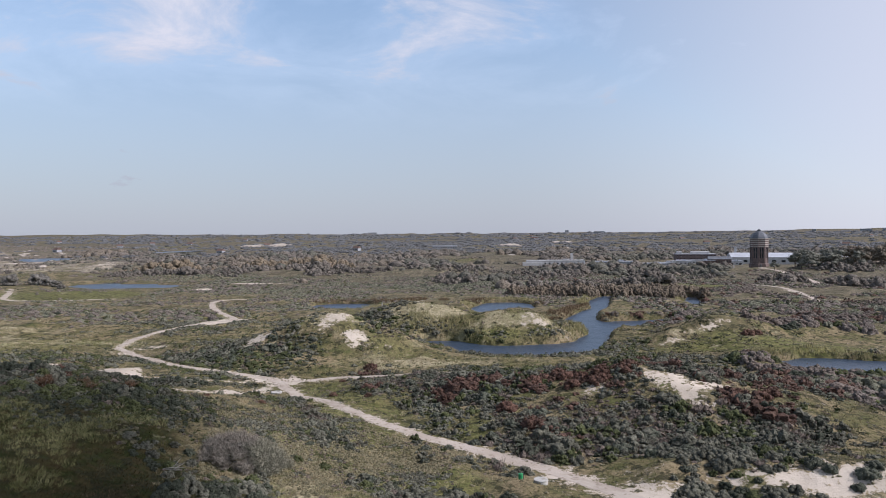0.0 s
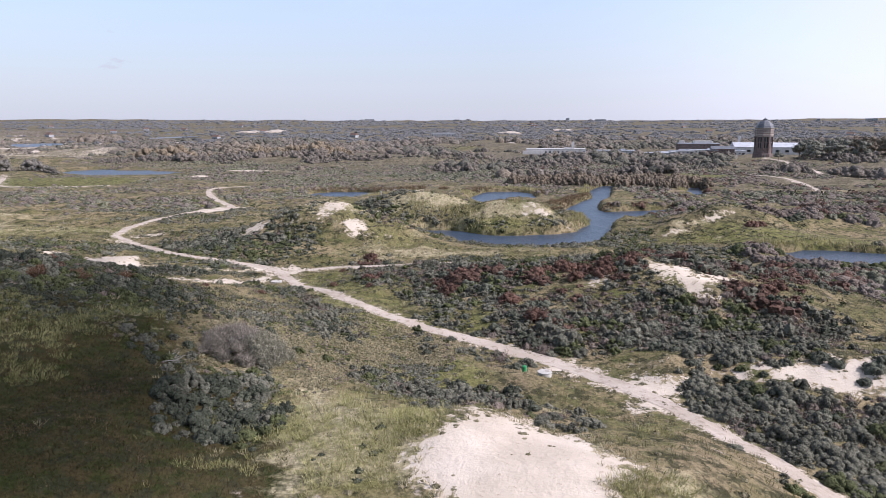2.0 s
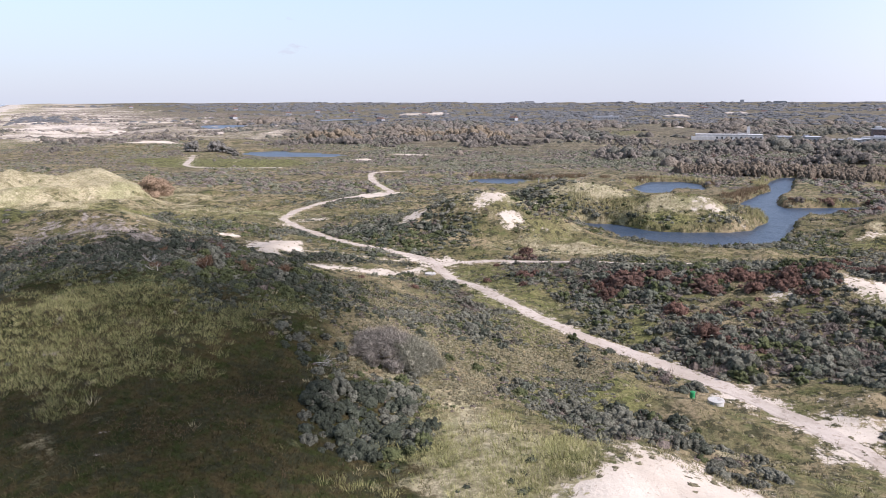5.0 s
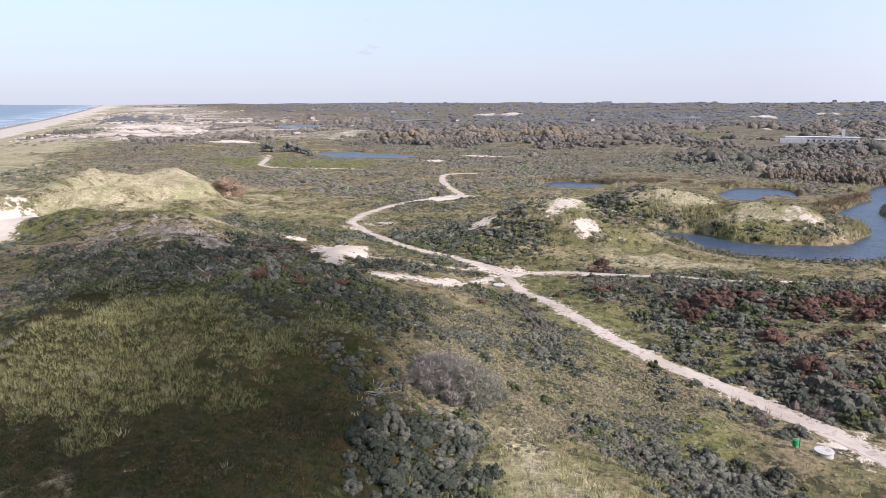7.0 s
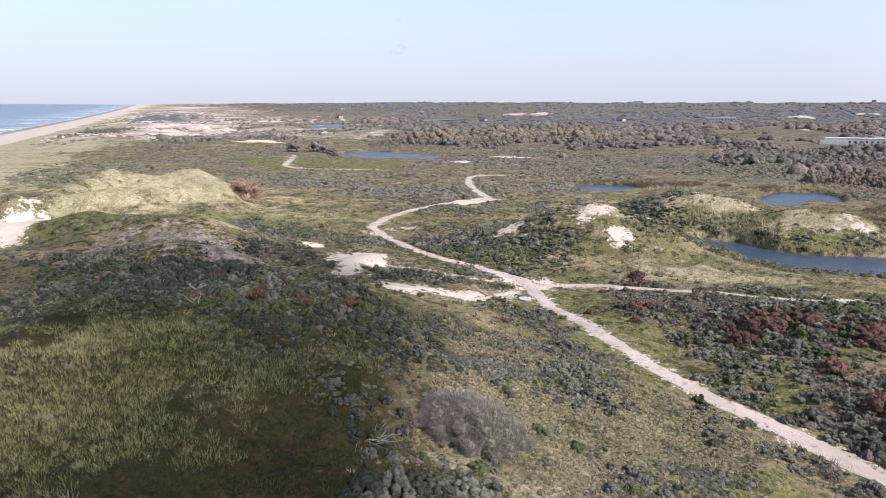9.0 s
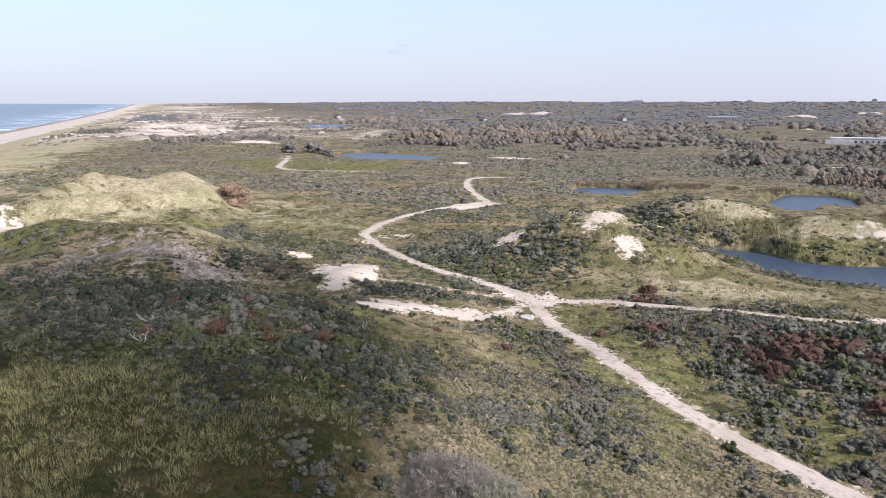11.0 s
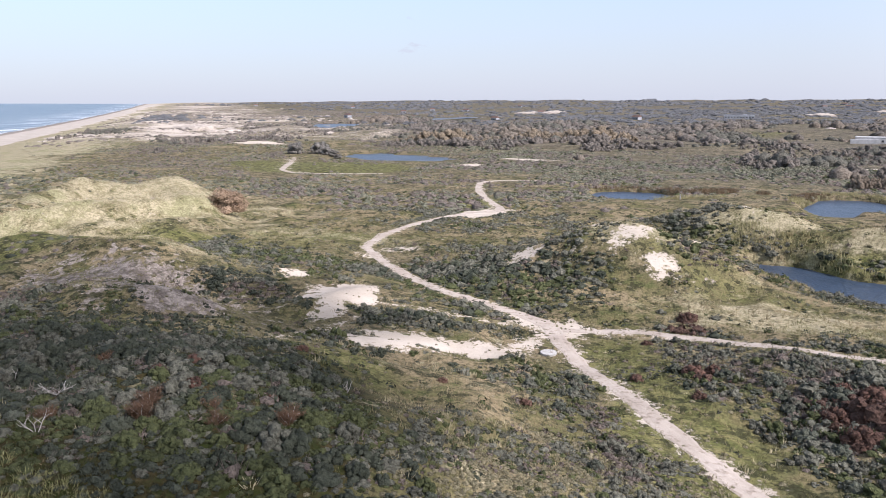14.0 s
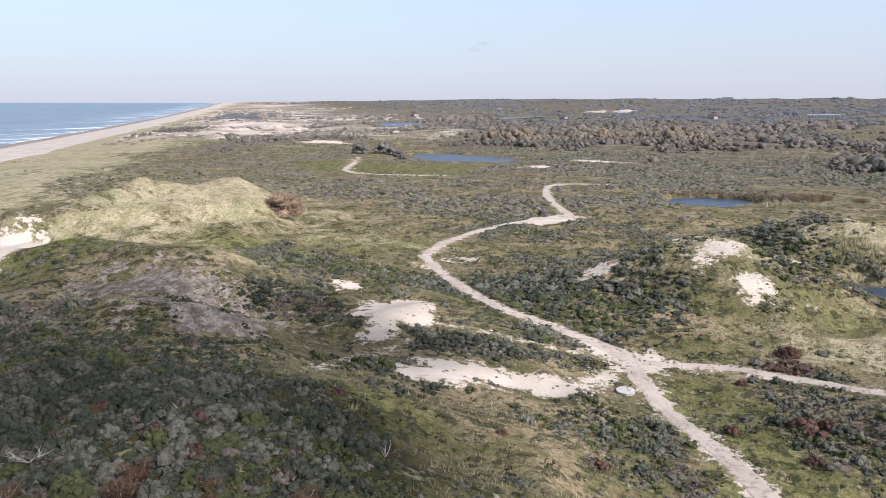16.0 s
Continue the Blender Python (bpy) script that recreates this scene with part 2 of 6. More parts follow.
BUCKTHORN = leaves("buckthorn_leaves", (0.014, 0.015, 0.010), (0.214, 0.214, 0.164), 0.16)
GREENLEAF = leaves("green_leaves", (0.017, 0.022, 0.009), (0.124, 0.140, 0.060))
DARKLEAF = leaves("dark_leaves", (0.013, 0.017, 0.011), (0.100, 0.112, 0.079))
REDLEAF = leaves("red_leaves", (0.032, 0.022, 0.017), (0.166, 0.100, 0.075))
BROWNTWIG = leaves("brown_twigs", (0.058, 0.047, 0.039), (0.226, 0.186, 0.156))
MAROONTWIG = leaves("maroon_twigs", (0.080, 0.070, 0.058), (0.240, 0.206, 0.178), 0.4)
VALLEYLEAF = leaves("valley_buckthorn_leaves", (0.064, 0.067, 0.044), (0.250, 0.252, 0.182), 0.45)
WOODLEAF = leaves("woodland_leaves", (0.068, 0.063, 0.054), (0.236, 0.210, 0.178), 0.9)
DARKWOOD = leaves("dark_woodland_leaves", (0.050, 0.053, 0.042), (0.180, 0.174, 0.140), 0.9)
WILLOWSTAND = leaves("willow_stand_leaves", (0.080, 0.066, 0.049), (0.232, 0.190, 0.140), 0.6)
TANWOOD = leaves("tan_woodland_leaves", (0.094, 0.082, 0.066), (0.271, 0.231, 0.180), 0.9)
AUTUMNWOOD = leaves("autumn_wood_leaves", (0.123, 0.100, 0.069), (0.287, 0.234, 0.164), 0.9)
# Greyed and blued: the haze of distance is put into the leaf colour.
HAZED_FARLEAF = leaves("far_woods", (0.070, 0.075, 0.077), (0.172, 0.175, 0.178), 2.0)
REED = blade("reed_blades", (0.221, 0.205, 0.094), (0.426, 0.385, 0.205))
BROWNREED = blade("brown_reed_blades", (0.107, 0.075, 0.043), (0.197, 0.143, 0.086))
MARRAM = blade("marram_blades", (0.238, 0.215, 0.115), (0.492, 0.435, 0.283))
DULLMARRAM = blade("green_marram_blades", (0.150, 0.160, 0.056), (0.450, 0.425, 0.205))
MOSSTUFT = blade("moss_and_heather_tufts", (0.025, 0.025, 0.010), (0.102, 0.080, 0.036))
DRYGRASS = blade("dry_grass_blades", (0.156, 0.127, 0.067), (0.385, 0.320, 0.193))
GRASS = blade("grass_blades", (0.078, 0.084, 0.028), (0.221, 0.201, 0.090))
SPRIG = leaves("heath_sprigs", (0.070, 0.064, 0.037), (0.300, 0.270, 0.168), 0.15)
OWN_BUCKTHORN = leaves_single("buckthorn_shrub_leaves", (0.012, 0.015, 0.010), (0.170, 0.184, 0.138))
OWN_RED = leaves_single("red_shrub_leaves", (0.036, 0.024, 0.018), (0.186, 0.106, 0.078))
OWN_ORANGE = leaves_single("autumn_tree_leaves", (0.221, 0.160, 0.102), (0.443, 0.328, 0.226), 0.35)
OWN_WILLOW = leaves_single("willow_leaves", (0.090, 0.087, 0.075), (0.246, 0.234, 0.205), 0.6)
OWN_RUSSET = leaves_single("russet_leaves", (0.082, 0.052, 0.033), (0.246, 0.152, 0.094), 0.12)
OWN_PINE = leaves_single("pine_needles", (0.090, 0.096, 0.078), (0.250, 0.250, 0.200), 0.6)
OWN_OAK = leaves_single("oak_leaves", (0.078, 0.068, 0.053), (0.246, 0.208, 0.153), 0.6)
OWN_GREY = leaves_single("grey_twigs", (0.150, 0.148, 0.108), (0.520, 0.500, 0.385), 0.16)
OWN_MAUVE = leaves_single("mauve_twigs", (0.122, 0.110, 0.093), (0.430, 0.388, 0.325), 0.16)
BARK = speckled("bark", (0.09, 0.07, 0.055), (0.19, 0.165, 0.14), 0.15, 0.95, 0.02)
DEADWOOD = speckled("bleached_wood", (0.30, 0.28, 0.25), (0.48, 0.45, 0.41), 0.2, 0.85, 0.01)
CONCRETE = speckled("pale_concrete", (0.344, 0.336, 0.312), (0.476, 0.467, 0.435), 0.4, 0.85, 0.01)
BRICK = speckled("dark_brick", (0.115, 0.088, 0.082), (0.195, 0.148, 0.136), 1.2, 0.9, 0.03)
PALEBAND = speckled("pale_stone_band", (0.30, 0.27, 0.24), (0.42, 0.39, 0.35), 1.0)
SLATE = speckled("slate_roof", (0.09, 0.10, 0.115), (0.16, 0.172, 0.19), 1.5, 0.55, 0.02)
PLASTER = speckled("white_render", (0.410, 0.410, 0.410), (0.525, 0.525, 0.517), 3.0)
GREYWALL = speckled("grey_cladding", (0.246, 0.262, 0.279), (0.344, 0.361, 0.377), 4.0, 0.6)
ROOFING = speckled("pale_roofing", (0.361, 0.385, 0.426), (0.476, 0.500, 0.541), 5.0, 0.5)
GLASS = speckled("window_glass", (0.02, 0.025, 0.03), (0.04, 0.05, 0.06), 2.0, 0.08, 0.0, 0.6)
GREENPAINT = speckled("green_enamel", (0.02, 0.20, 0.07), (0.03, 0.27, 0.10), 0.3, 0.4)


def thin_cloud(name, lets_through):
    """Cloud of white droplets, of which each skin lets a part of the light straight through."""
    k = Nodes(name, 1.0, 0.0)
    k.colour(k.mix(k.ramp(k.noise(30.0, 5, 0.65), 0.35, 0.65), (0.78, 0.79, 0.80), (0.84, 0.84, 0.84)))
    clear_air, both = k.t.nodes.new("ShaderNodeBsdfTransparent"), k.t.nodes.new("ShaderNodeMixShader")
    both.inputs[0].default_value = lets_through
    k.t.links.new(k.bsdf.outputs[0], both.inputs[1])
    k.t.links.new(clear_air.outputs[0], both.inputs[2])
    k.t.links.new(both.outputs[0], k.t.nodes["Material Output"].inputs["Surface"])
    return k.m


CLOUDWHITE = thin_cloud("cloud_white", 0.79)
IRON = speckled("dark_iron", (0.05, 0.05, 0.05), (0.10, 0.10, 0.10), 0.2, 0.6)

# ---- the lie of the land ----
DUNES_NEAR = [  # x, y, half widths, height
    (-73.4, 100.0, 31.4, 27.9, 16.2), (-45.0, 47.4, 27.7, 28.3, 7.9), (12.1, 59.6, 18.4, 15.9, 7.5),
    (46.0, 144.4, 23.2, 17.3, 8.6), (-36.0, 229.0, 19.0, 10.5, 8.6), (-30.0, 217.0, 9.0, 8.0, 2.2), (24, 267.0, 9.0, 7.0, 8.0), (36, 263, 6, 6, 4.2), (-6, 275, 12.0, 8.0, 7.6), (9, 273, 8, 8, 1.4),
    (-22, 281, 14.0, 8.5, 7.6), (100, 259.0, 8.5, 11.0, 6.2), (84, 247, 15, 7.5, 3.2), (128, 266.0, 18, 9, 3.5), (57.2, 96.6, 21.5, 10.0, 4.1),
    (5.8, 169.6, 22.2, 16.8, 3.3), (-43.0, 174.0, 17.0, 12.0, -2.6),
]
DUNES_WEST = [
    (-128.1, 181.0, 29.4, 10.5, 4.4), (-270, 240, 40, 30, 1.5), (-182, 251, 9, 9, 3.4), (-108, 149, 10, 7, 3.2), (-222, 286, 12, 9, 3.2), (-190, 168.0, 30.0, 10.0, 3.5), (-190, 150.0, 34.0, 22.0, 2.5),
    (-340.2, 323.7, 60.3, 49.0, 7.0), (-121.2, 138.9, 29.3, 15.9, 5.2), (-118, 150, 12, 9, 2.6), (-152, 172, 12, 7, 1.4),
]
RIDGES = [  # chain of spots (x, y, half width of the flat top), height, width of the flanks
    ([(-240, 258, 8), (-205, 222, 10), (-175, 200, 10), (-150, 186, 3)], 3.6, 14.0),
    ([(-212, 190, 0), (-200, 204, 0), (-190, 230, 0), (-179, 246, 1)], 5.6, 5.0),
    ([(-216, 190, 0), (-224, 206, 0), (-240, 236, 0), (-246, 264, 0), (-224, 284, 2), (-204, 276, 0)], 5.6, 5.5),
    ([(-180, 206, 0), (-168, 222, 0), (-164, 236, 0)], 2.6, 4.5),
]


def lattice(ix, iy, seed):
    v = np.sin(ix * 127.1 + iy * 311.7 + seed * 74.7) * 43758.5453
    return v - np.floor(v)


def grain(x, y, size, seed=0):
    """Smooth noise from -1 to 1 with lumps of that many metres."""
    u, v = np.asarray(x, float) / size + seed * 17.3, np.asarray(y, float) / size - seed * 9.1
    iu, iv = np.floor(u), np.floor(v)
    fu, fv = u - iu, v - iv
    fu, fv = fu * fu * (3 - 2 * fu), fv * fv * (3 - 2 * fv)
    a = lattice(iu, iv, seed) * (1 - fu) + lattice(iu + 1, iv, seed) * fu
    b = lattice(iu, iv + 1, seed) * (1 - fu) + lattice(iu + 1, iv + 1, seed) * fu
    return 2 * (a * (1 - fv) + b * fv) - 1


def smooth(a, b, v):
    k = np.clip((v - a) / (b - a), 0, 1)
    return k * k * (3 - 2 * k)


SHORE_SLANT = math.hypot(1, 0.872)


def inland(x, y):
    """Metres from the foot of the dunes, away from the sea."""
    return (x + 0.872 * y + 246) / SHORE_SLANT


def chain(x, y, spots):
    """Distance outside a chain of round spots (x, y, radius) strung together."""
    best = np.full(np.shape(x), 1e9)
    for (ax, ay, ar), (bx, by, br) in zip(spots, spots[1:] or spots):
        ex, ey = bx - ax, by - ay
        s = np.clip(((x - ax) * ex + (y - ay) * ey) / max(ex * ex + ey * ey, 1e-6), 0, 1)
        best = np.minimum(best, np.hypot(x - ax - s * ex, y - ay - s * ey) - ar - s * (br - ar))
    return best


def hills(x, y):
    z = 0 * x
    for px, py, sx, sy, h in DUNES_NEAR + DUNES_WEST:
        z = z + h * np.exp(-0.5 * (((x - px) / sx) ** 2 + ((y - py) / sy) ** 2))
    u, v = x + 3.0 * grain(x, y, 16, 71) + 1.2 * grain(x, y, 6, 75), y + 3.0 * grain(x, y, 16, 72) + 1.2 * grain(x, y, 6, 76)
    for spots, h, wide in RIDGES:
        z = z + h * np.exp(-0.5 * (np.maximum(chain(u, v, spots), 0) / wide) ** 2)
    return z


POND_CHAINS = {
    "winding": [(-6, 259, 2.5), (1, 254, 7.5), (10, 243, 8), (20, 238.5, 9.5), (31, 238, 11), (43, 243.5, 9.5), (53, 254, 6), (60.5, 276, 4.6), (65, 296, 8.5), (62, 324, 7), (71, 352, 4), (81, 374, 4), (86, 400, 6), (93, 424, 5), (102, 440, 5)],
    "spur": [(66, 300, 9), (79, 309, 8), (90, 314, 6), (101, 322, 2)],
}
POND_CHAINS_MORE = {
    "middle": [(13, 370, 2), (22, 366, 11), (34, 394, 14), (43, 376, 5)],
    "narrow": [(-70, 395, 3), (-61, 392, 13), (-52, 392, 13), (-45, 392, 5)],
    "east": [(102, 210.5, 2.2), (107, 208, 8.5), (116, 207, 13), (128, 200, 15), (146, 191, 16)],
    "meadow": [(-300, 578, 6), (-283, 573, 21), (-252, 556, 28), (-222, 552, 19), (-205, 560, 8)],
    "hidden": [(149, 430, 4), (137, 393, 4)],
}
POND_CHAINS.update(POND_CHAINS_MORE)
FAR_PONDS = [[(-665, 1180, 36), (-610, 1070, 34), (-570, 1010, 14)], [(-640, 1430, 30), (-600, 1700, 26)], [(-225, 1120, 20), (-190, 1170, 24)], [(-470, 905, 12), (-445, 915, 16)]]
PATHS = {  # way, half width
    "main": ([(52, 8), (47, 24), (43, 38), (39, 52), (36, 63), (34, 71), (31, 80), (27, 89), (22, 97.5), (17, 105.5), (10, 112.5), (3, 118.5), (-5, 125), (-14, 135), (-22.5, 147), (-31, 161), (-38.5, 174), (-45, 186.5)], 1.7),
    "seaward": ([(-45, 186.5), (-51, 190), (-58, 193), (-65, 196), (-73, 200), (-83, 208), (-94, 218), (-104, 229), (-111, 237)], 1.45),
    "inland": ([(-111, 237), (-115, 257), (-114, 274), (-112, 291), (-105, 309), (-97, 321), (-110, 345), (-121, 368), (-129, 388), (-133, 405), (-128, 416), (-108, 423), (-85, 426)], 1.6),
}
PATHS_MORE = {
    "pond": ([(-42, 185), (-29, 187), (-15, 183), (-2, 177.5), (9, 174), (18, 176), (22, 182)], 1.1),
    "sidetrack": ([(-78, 184), (-67, 184.5), (-59, 184.5), (-50, 185)], 0.55),
    "tail": ([(-76, 142), (-79, 152), (-80, 162), (-78, 172)], 0.4),
    "meadow": ([(-317, 514), (-302, 488), (-285, 456), (-266, 424), (-240, 411), (-202, 430)], 1.9),
    "tower": ([(178, 528), (195, 525), (212, 520), (225, 480), (212, 414), (200, 380)], 1.8),
    "towerdrive": ([(316, 705), (305, 690), (298, 623), (283, 555), (262, 500)], 2.2),
}
PATHS.update(PATHS_MORE)
SAND_NEAR_WEST = [
    (-109, 200, 4.2, 4.5, 0), (-89, 185, 7.5, 9, 20), (-85, 173, 3, 6, 0), (-66, 155, 9, 3.2, 12), (-64, 163, 8, 4.6, 40),
    (-60, 219, 2.2, 3, 0), (-57, 166, 8, 3.6, 12), (-50, 166, 5, 5.0, 30), (-47, 173, 2.2, 5, 10), 
    (-38, 221, 5, 1.3, 30), (-33, 226, 3, 3.5, 30), (-30, 228, 8, 1.6, 20), (-28, 240, 3, 6, 30), (-27, 214.5, 4.2, 2.6, 0),
    (-20, 232, 9, 1.2, -15), (5, 50, 9, 7, 0),
]
SAND_NEAR_MID = [
    (7, 59, 8.5, 11.5, 8), (26, 97, 4, 1.6, 20), (28, 90, 3.0, 5.5, -20), (30, 136, 2.5, 2, 0), (43.5, 95.5, 5, 1.8, 0),
    (46, 133.5, 4.6, 8, 20), (51, 95.5, 5.5, 2.8, 5), (53.5, 136, 2.6, 2.2, 0), (58, 93, 6, 3.2, -15),
]
SAND_NEAR = SAND_NEAR_WEST + SAND_NEAR_MID
SAND_MORE_WEST = [
    (-395, 578, 22, 11, 30), (-251, 270, 11, 5, 20), (-181, 489, 6, 3.5, 0), (-195, 175, 24, 8, -45),
    (-173, 500, 7, 8, 0), (-152, 546, 16, 7, 0), (-137, 538, 12, 4, 10), (-106, 300, 3, 6, 10), (-103, 226, 2, 3.5, 40),
    (-99, 311, 12, 8, 60), (-97, 236, 4.5, 1.6, 10), (-48, 189, 5, 2.5, -30), (-44, 184, 6, 5.5, 20),
    (-44, 231, 3, 1.0, 0),
]
SAND_MORE_MID = [
    (-27, 281, 5, 1.3, -20), (-14, 280, 4, 0.9, -25), (19, 104, 4, 3, 0),
    (21, 183, 4, 2.5, 0), (37, 259.5, 3.5, 1.0, -15), (64, 548, 9, 10, 0), (79, 238, 3, 0.8, 20), (95, 246, 3, 0.7, 20),
]
SAND_MORE = SAND_MORE_WEST + SAND_MORE_MID


def pond_gap(x, y):
    best = np.full(np.shape(x), 1e9)
    for spots in POND_CHAINS.values():
        best = np.minimum(best, chain(x, y, spots))
    return best + 0.8 * grain(x, y, 9, 5) + 0.4 * grain(x, y, 3, 6)


def path_gap(x, y):
    best = np.full(np.shape(x), 1e9)
    for way, half in PATHS.values():
        best = np.minimum(best, chain(x, y, [(px, py, half) for px, py in way]))
    return best


def spots_gap(x, y, spots):
    """Roughly the metres outside a set of leaning ovals."""
    best = np.full(np.shape(x), 1e9)
    for px, py, rx, ry, turn in spots:
        c, s = math.cos(radians(turn)), math.sin(radians(turn))
        u, v = (x - px) * c + (y - py) * s, (y - py) * c - (x - px) * s
        best = np.minimum(best, (np.hypot(u / rx, v / ry) - 1) * min(rx, ry))
    return best


def sand_gap(x, y):
    u, v = x + 2.4 * grain(x, y, 6.5, 51) + 1.5 * grain(x, y, 2.4, 52), y + 2.2 * grain(x, y, 7.5, 53) + 1.5 * grain(x, y, 2.6, 54)
    return spots_gap(u, v, SAND_NEAR + SAND_MORE) + 1.0 * grain(x, y, 3.3, 55)


def fields(x, y, spots):
    """Soft weight of a set of ovals (x, y, half widths, weight)."""
    w = 0 * x
    for px, py, rx, ry, a in spots:
        w = w + a * np.exp(-0.7 * (((x - px) / rx) ** 2 + ((y - py) / ry) ** 2))
    return w


def hollows(x, y):
    """Weight of the green troughs behind the first marram ridge and between its crests."""
    wide = chain(x + 3 * grain(x, y, 12, 61), y + 3 * grain(x, y, 12, 62), [(-205, 146, 4), (-168, 170, 4), (-158, 190, 3), (-150, 210, 1)])
    between = chain(x + 2 * grain(x, y, 9, 61), y + 2 * grain(x, y, 9, 62), [(-212, 202, 1), (-214, 224, 2), (-212, 246, 3), (-202, 262, 1)])
    return np.exp(-0.5 * (np.maximum(wide, 0) / 5.0) ** 2) + 0.75 * np.exp(-0.5 * (np.maximum(between, 0) / 3.0) ** 2)


def swell_of_earth(r):
    """Lifts the far rim, so that the horizon lies as high as on a sheet without end."""
    return 26.0 * np.clip((r - 1300) / 3600, 0, 1.3) ** 1.7


def height(x, y):
    c, r = inland(x, y), np.hypot(x, y)
    z = hills(x, y)
    rough = smooth(1, 9, path_gap(x, y)) * 0.85 + 0.15
    z = z + rough * (0.5 + 0.9 * grain(x, y, 38, 1) + 0.45 * grain(x, y, 15, 2)) + (0.15 + 0.85 * rough) * 0.34 * grain(x, y, 5.5, 3)
    z = z + rough * smooth(420, 330, r) * 2.0 * (0.45 - np.abs(grain(x - 0.4 * y, y + 0.4 * x, 17, 63)))
    crest = np.clip(fields(x, y, [(-215, 262, 50, 42, 0.52), (-185, 190, 45, 25, 0.50), (-174, 254, 12, 10, -0.3), (-130, 170, 30, 14, 0.6), (96, 252, 24, 12, 0.6), (-36, 228, 28, 13, 0.8), (20, 260, 18, 7, 0.35), (-21, 282, 16, 12, 0.4)]), 0, 1)
    z = z + crest * (8.5 * (0.40 - np.abs(grain(0.4 * x + 0.2 * y, y - 0.3 * x, 19, 61))) + 0.9 * grain(x, y, 8, 62))
    beyond = smooth(330, 800, r)
    level = smooth(15, 80, pond_gap(x, y)) * (1 - np.clip(fields(x, y, [(-250, 470, 90, 60, 1.2), (270, 860, 260, 90, 1.3)]), 0, 1))
    z = z - 2.0 * np.clip(fields(x, y, [(270, 860, 260, 90, 1.3)]), 0, 1) * beyond
    z = z + beyond * level * (2.2 + 4.2 * grain(x, y, 130, 7) + 2.5 * grain(x, y, 55, 8))
    z = np.maximum(z, -0.9 + 0.15 * grain(x, y, 12, 4))
    z = z * smooth(-10, 130, c) - 6 * (1 - smooth(0, 110, c))
    z = np.where(c < 0, -6 + 2.0 * c / 63 + 0.15 * grain(x, y, 20, 9), z)
    for spots in FAR_PONDS:
        z = z * smooth(0, 60, chain(x, y, spots))
    p = pond_gap(x, y)
    before = smooth(0.2, 0.9, (p - pond_gap(x, y + 5)) / 5) * smooth(24, 12, p) * (r < 720)
    z = z + before * (np.minimum(z, -1.25 + 0.09 * np.maximum(p, 0)) - z)
    z = z + (-3.2 - z) * smooth(2.2, -1.6, p)
    z = z + swell_of_earth(r) + 12.0 * smooth(100, 2300, c) * np.clip((r - 1300) / 3600, 0, 1.3) ** 1.7
    return np.maximum(z, -30)


def graded(low, a, b, high, step, grow):
    """Lines that lie close together from a to b and ever wider beyond."""
    mid = list(np.arange(a, b, step))
    up, down, s = [b], [a], step
    while up[-1] < high:
        s *= grow
        up.append(up[-1] + s)
    s = step
    while down[-1] > low:
        s *= grow
        down.append(down[-1] - s)
    return np.array(down[:0:-1] + mid + up)


GX, GY = graded(-4900, -150, 110, 4900, 1.55, 1.05), graded(-700, 36, 390, 4900, 1.5, 1.05)
MX, MY = np.meshgrid(GX, GY)
HEIGHTS = height(MX, MY)


def on_ground(x, y):
    """Height of the ground sheet under points."""
    x, y = np.asarray(x, float), np.asarray(y, float)
    i = np.clip(np.searchsorted(GX, x) - 1, 0, len(GX) - 2)
    j = np.clip(np.searchsorted(GY, y) - 1, 0, len(GY) - 2)
    u, v = (x - GX[i]) / (GX[i + 1] - GX[i]), (y - GY[j]) / (GY[j + 1] - GY[j])
    low = HEIGHTS[j, i] * (1 - u) + HEIGHTS[j, i + 1] * u
    top = HEIGHTS[j + 1, i] * (1 - u) + HEIGHTS[j + 1, i + 1] * u
    return low * (1 - v) + top * v


STRAW_WEST = [
    (-198, 216, 38, 26, 0.42), (-168, 196, 24, 12, 0.3), (-232, 256, 30, 28, 0.4), (-180, 243, 12, 18, 0.35), (-202, 204, 9, 16, 0.3),
    (-222, 283, 42, 14, 0.8), (-205, 250, 38, 25, 0.25), (-185, 176, 22, 10, 0.35), (-165, 185, 14, 9, 0.2),
    (-142, 186, 18, 5, 0.6), (-130, 246, 24, 9, 0.45), (-36, 230, 16, 7, 0.4), (-34, 232, 12, 9, 0.6), (-22, 268, 12, 7, 0.4),
    (-22, 282, 13, 3, 0.7), (-14, 274, 10, 5, 0.3), (-12, 200, 14, 6, 0.4), (-6, 62, 9, 8, 0.3), (-18, 80, 7, 6, 0.45), (-36, 120, 8, 11, 0.40), (-12, 71, 6, 6, 0.5), (-8, 62, 7, 7, 0.3), (-2, 194, 14, 5, 0.5),
    (2, 271, 12, 3, 0.8), (4, 206, 24, 8, 0.45),
]
STRAW_MID = [
    (14, 48, 8, 8, 0.8), (22, 261, 18, 2.5, 0.7), (22, 262, 16, 4, 0.4), (82, 247, 12, 4, 0.25), (92, 238, 16, 6, 0.2),
    (100, 258, 14, 4, 0.35),
]
STRAW = STRAW_WEST + STRAW_MID
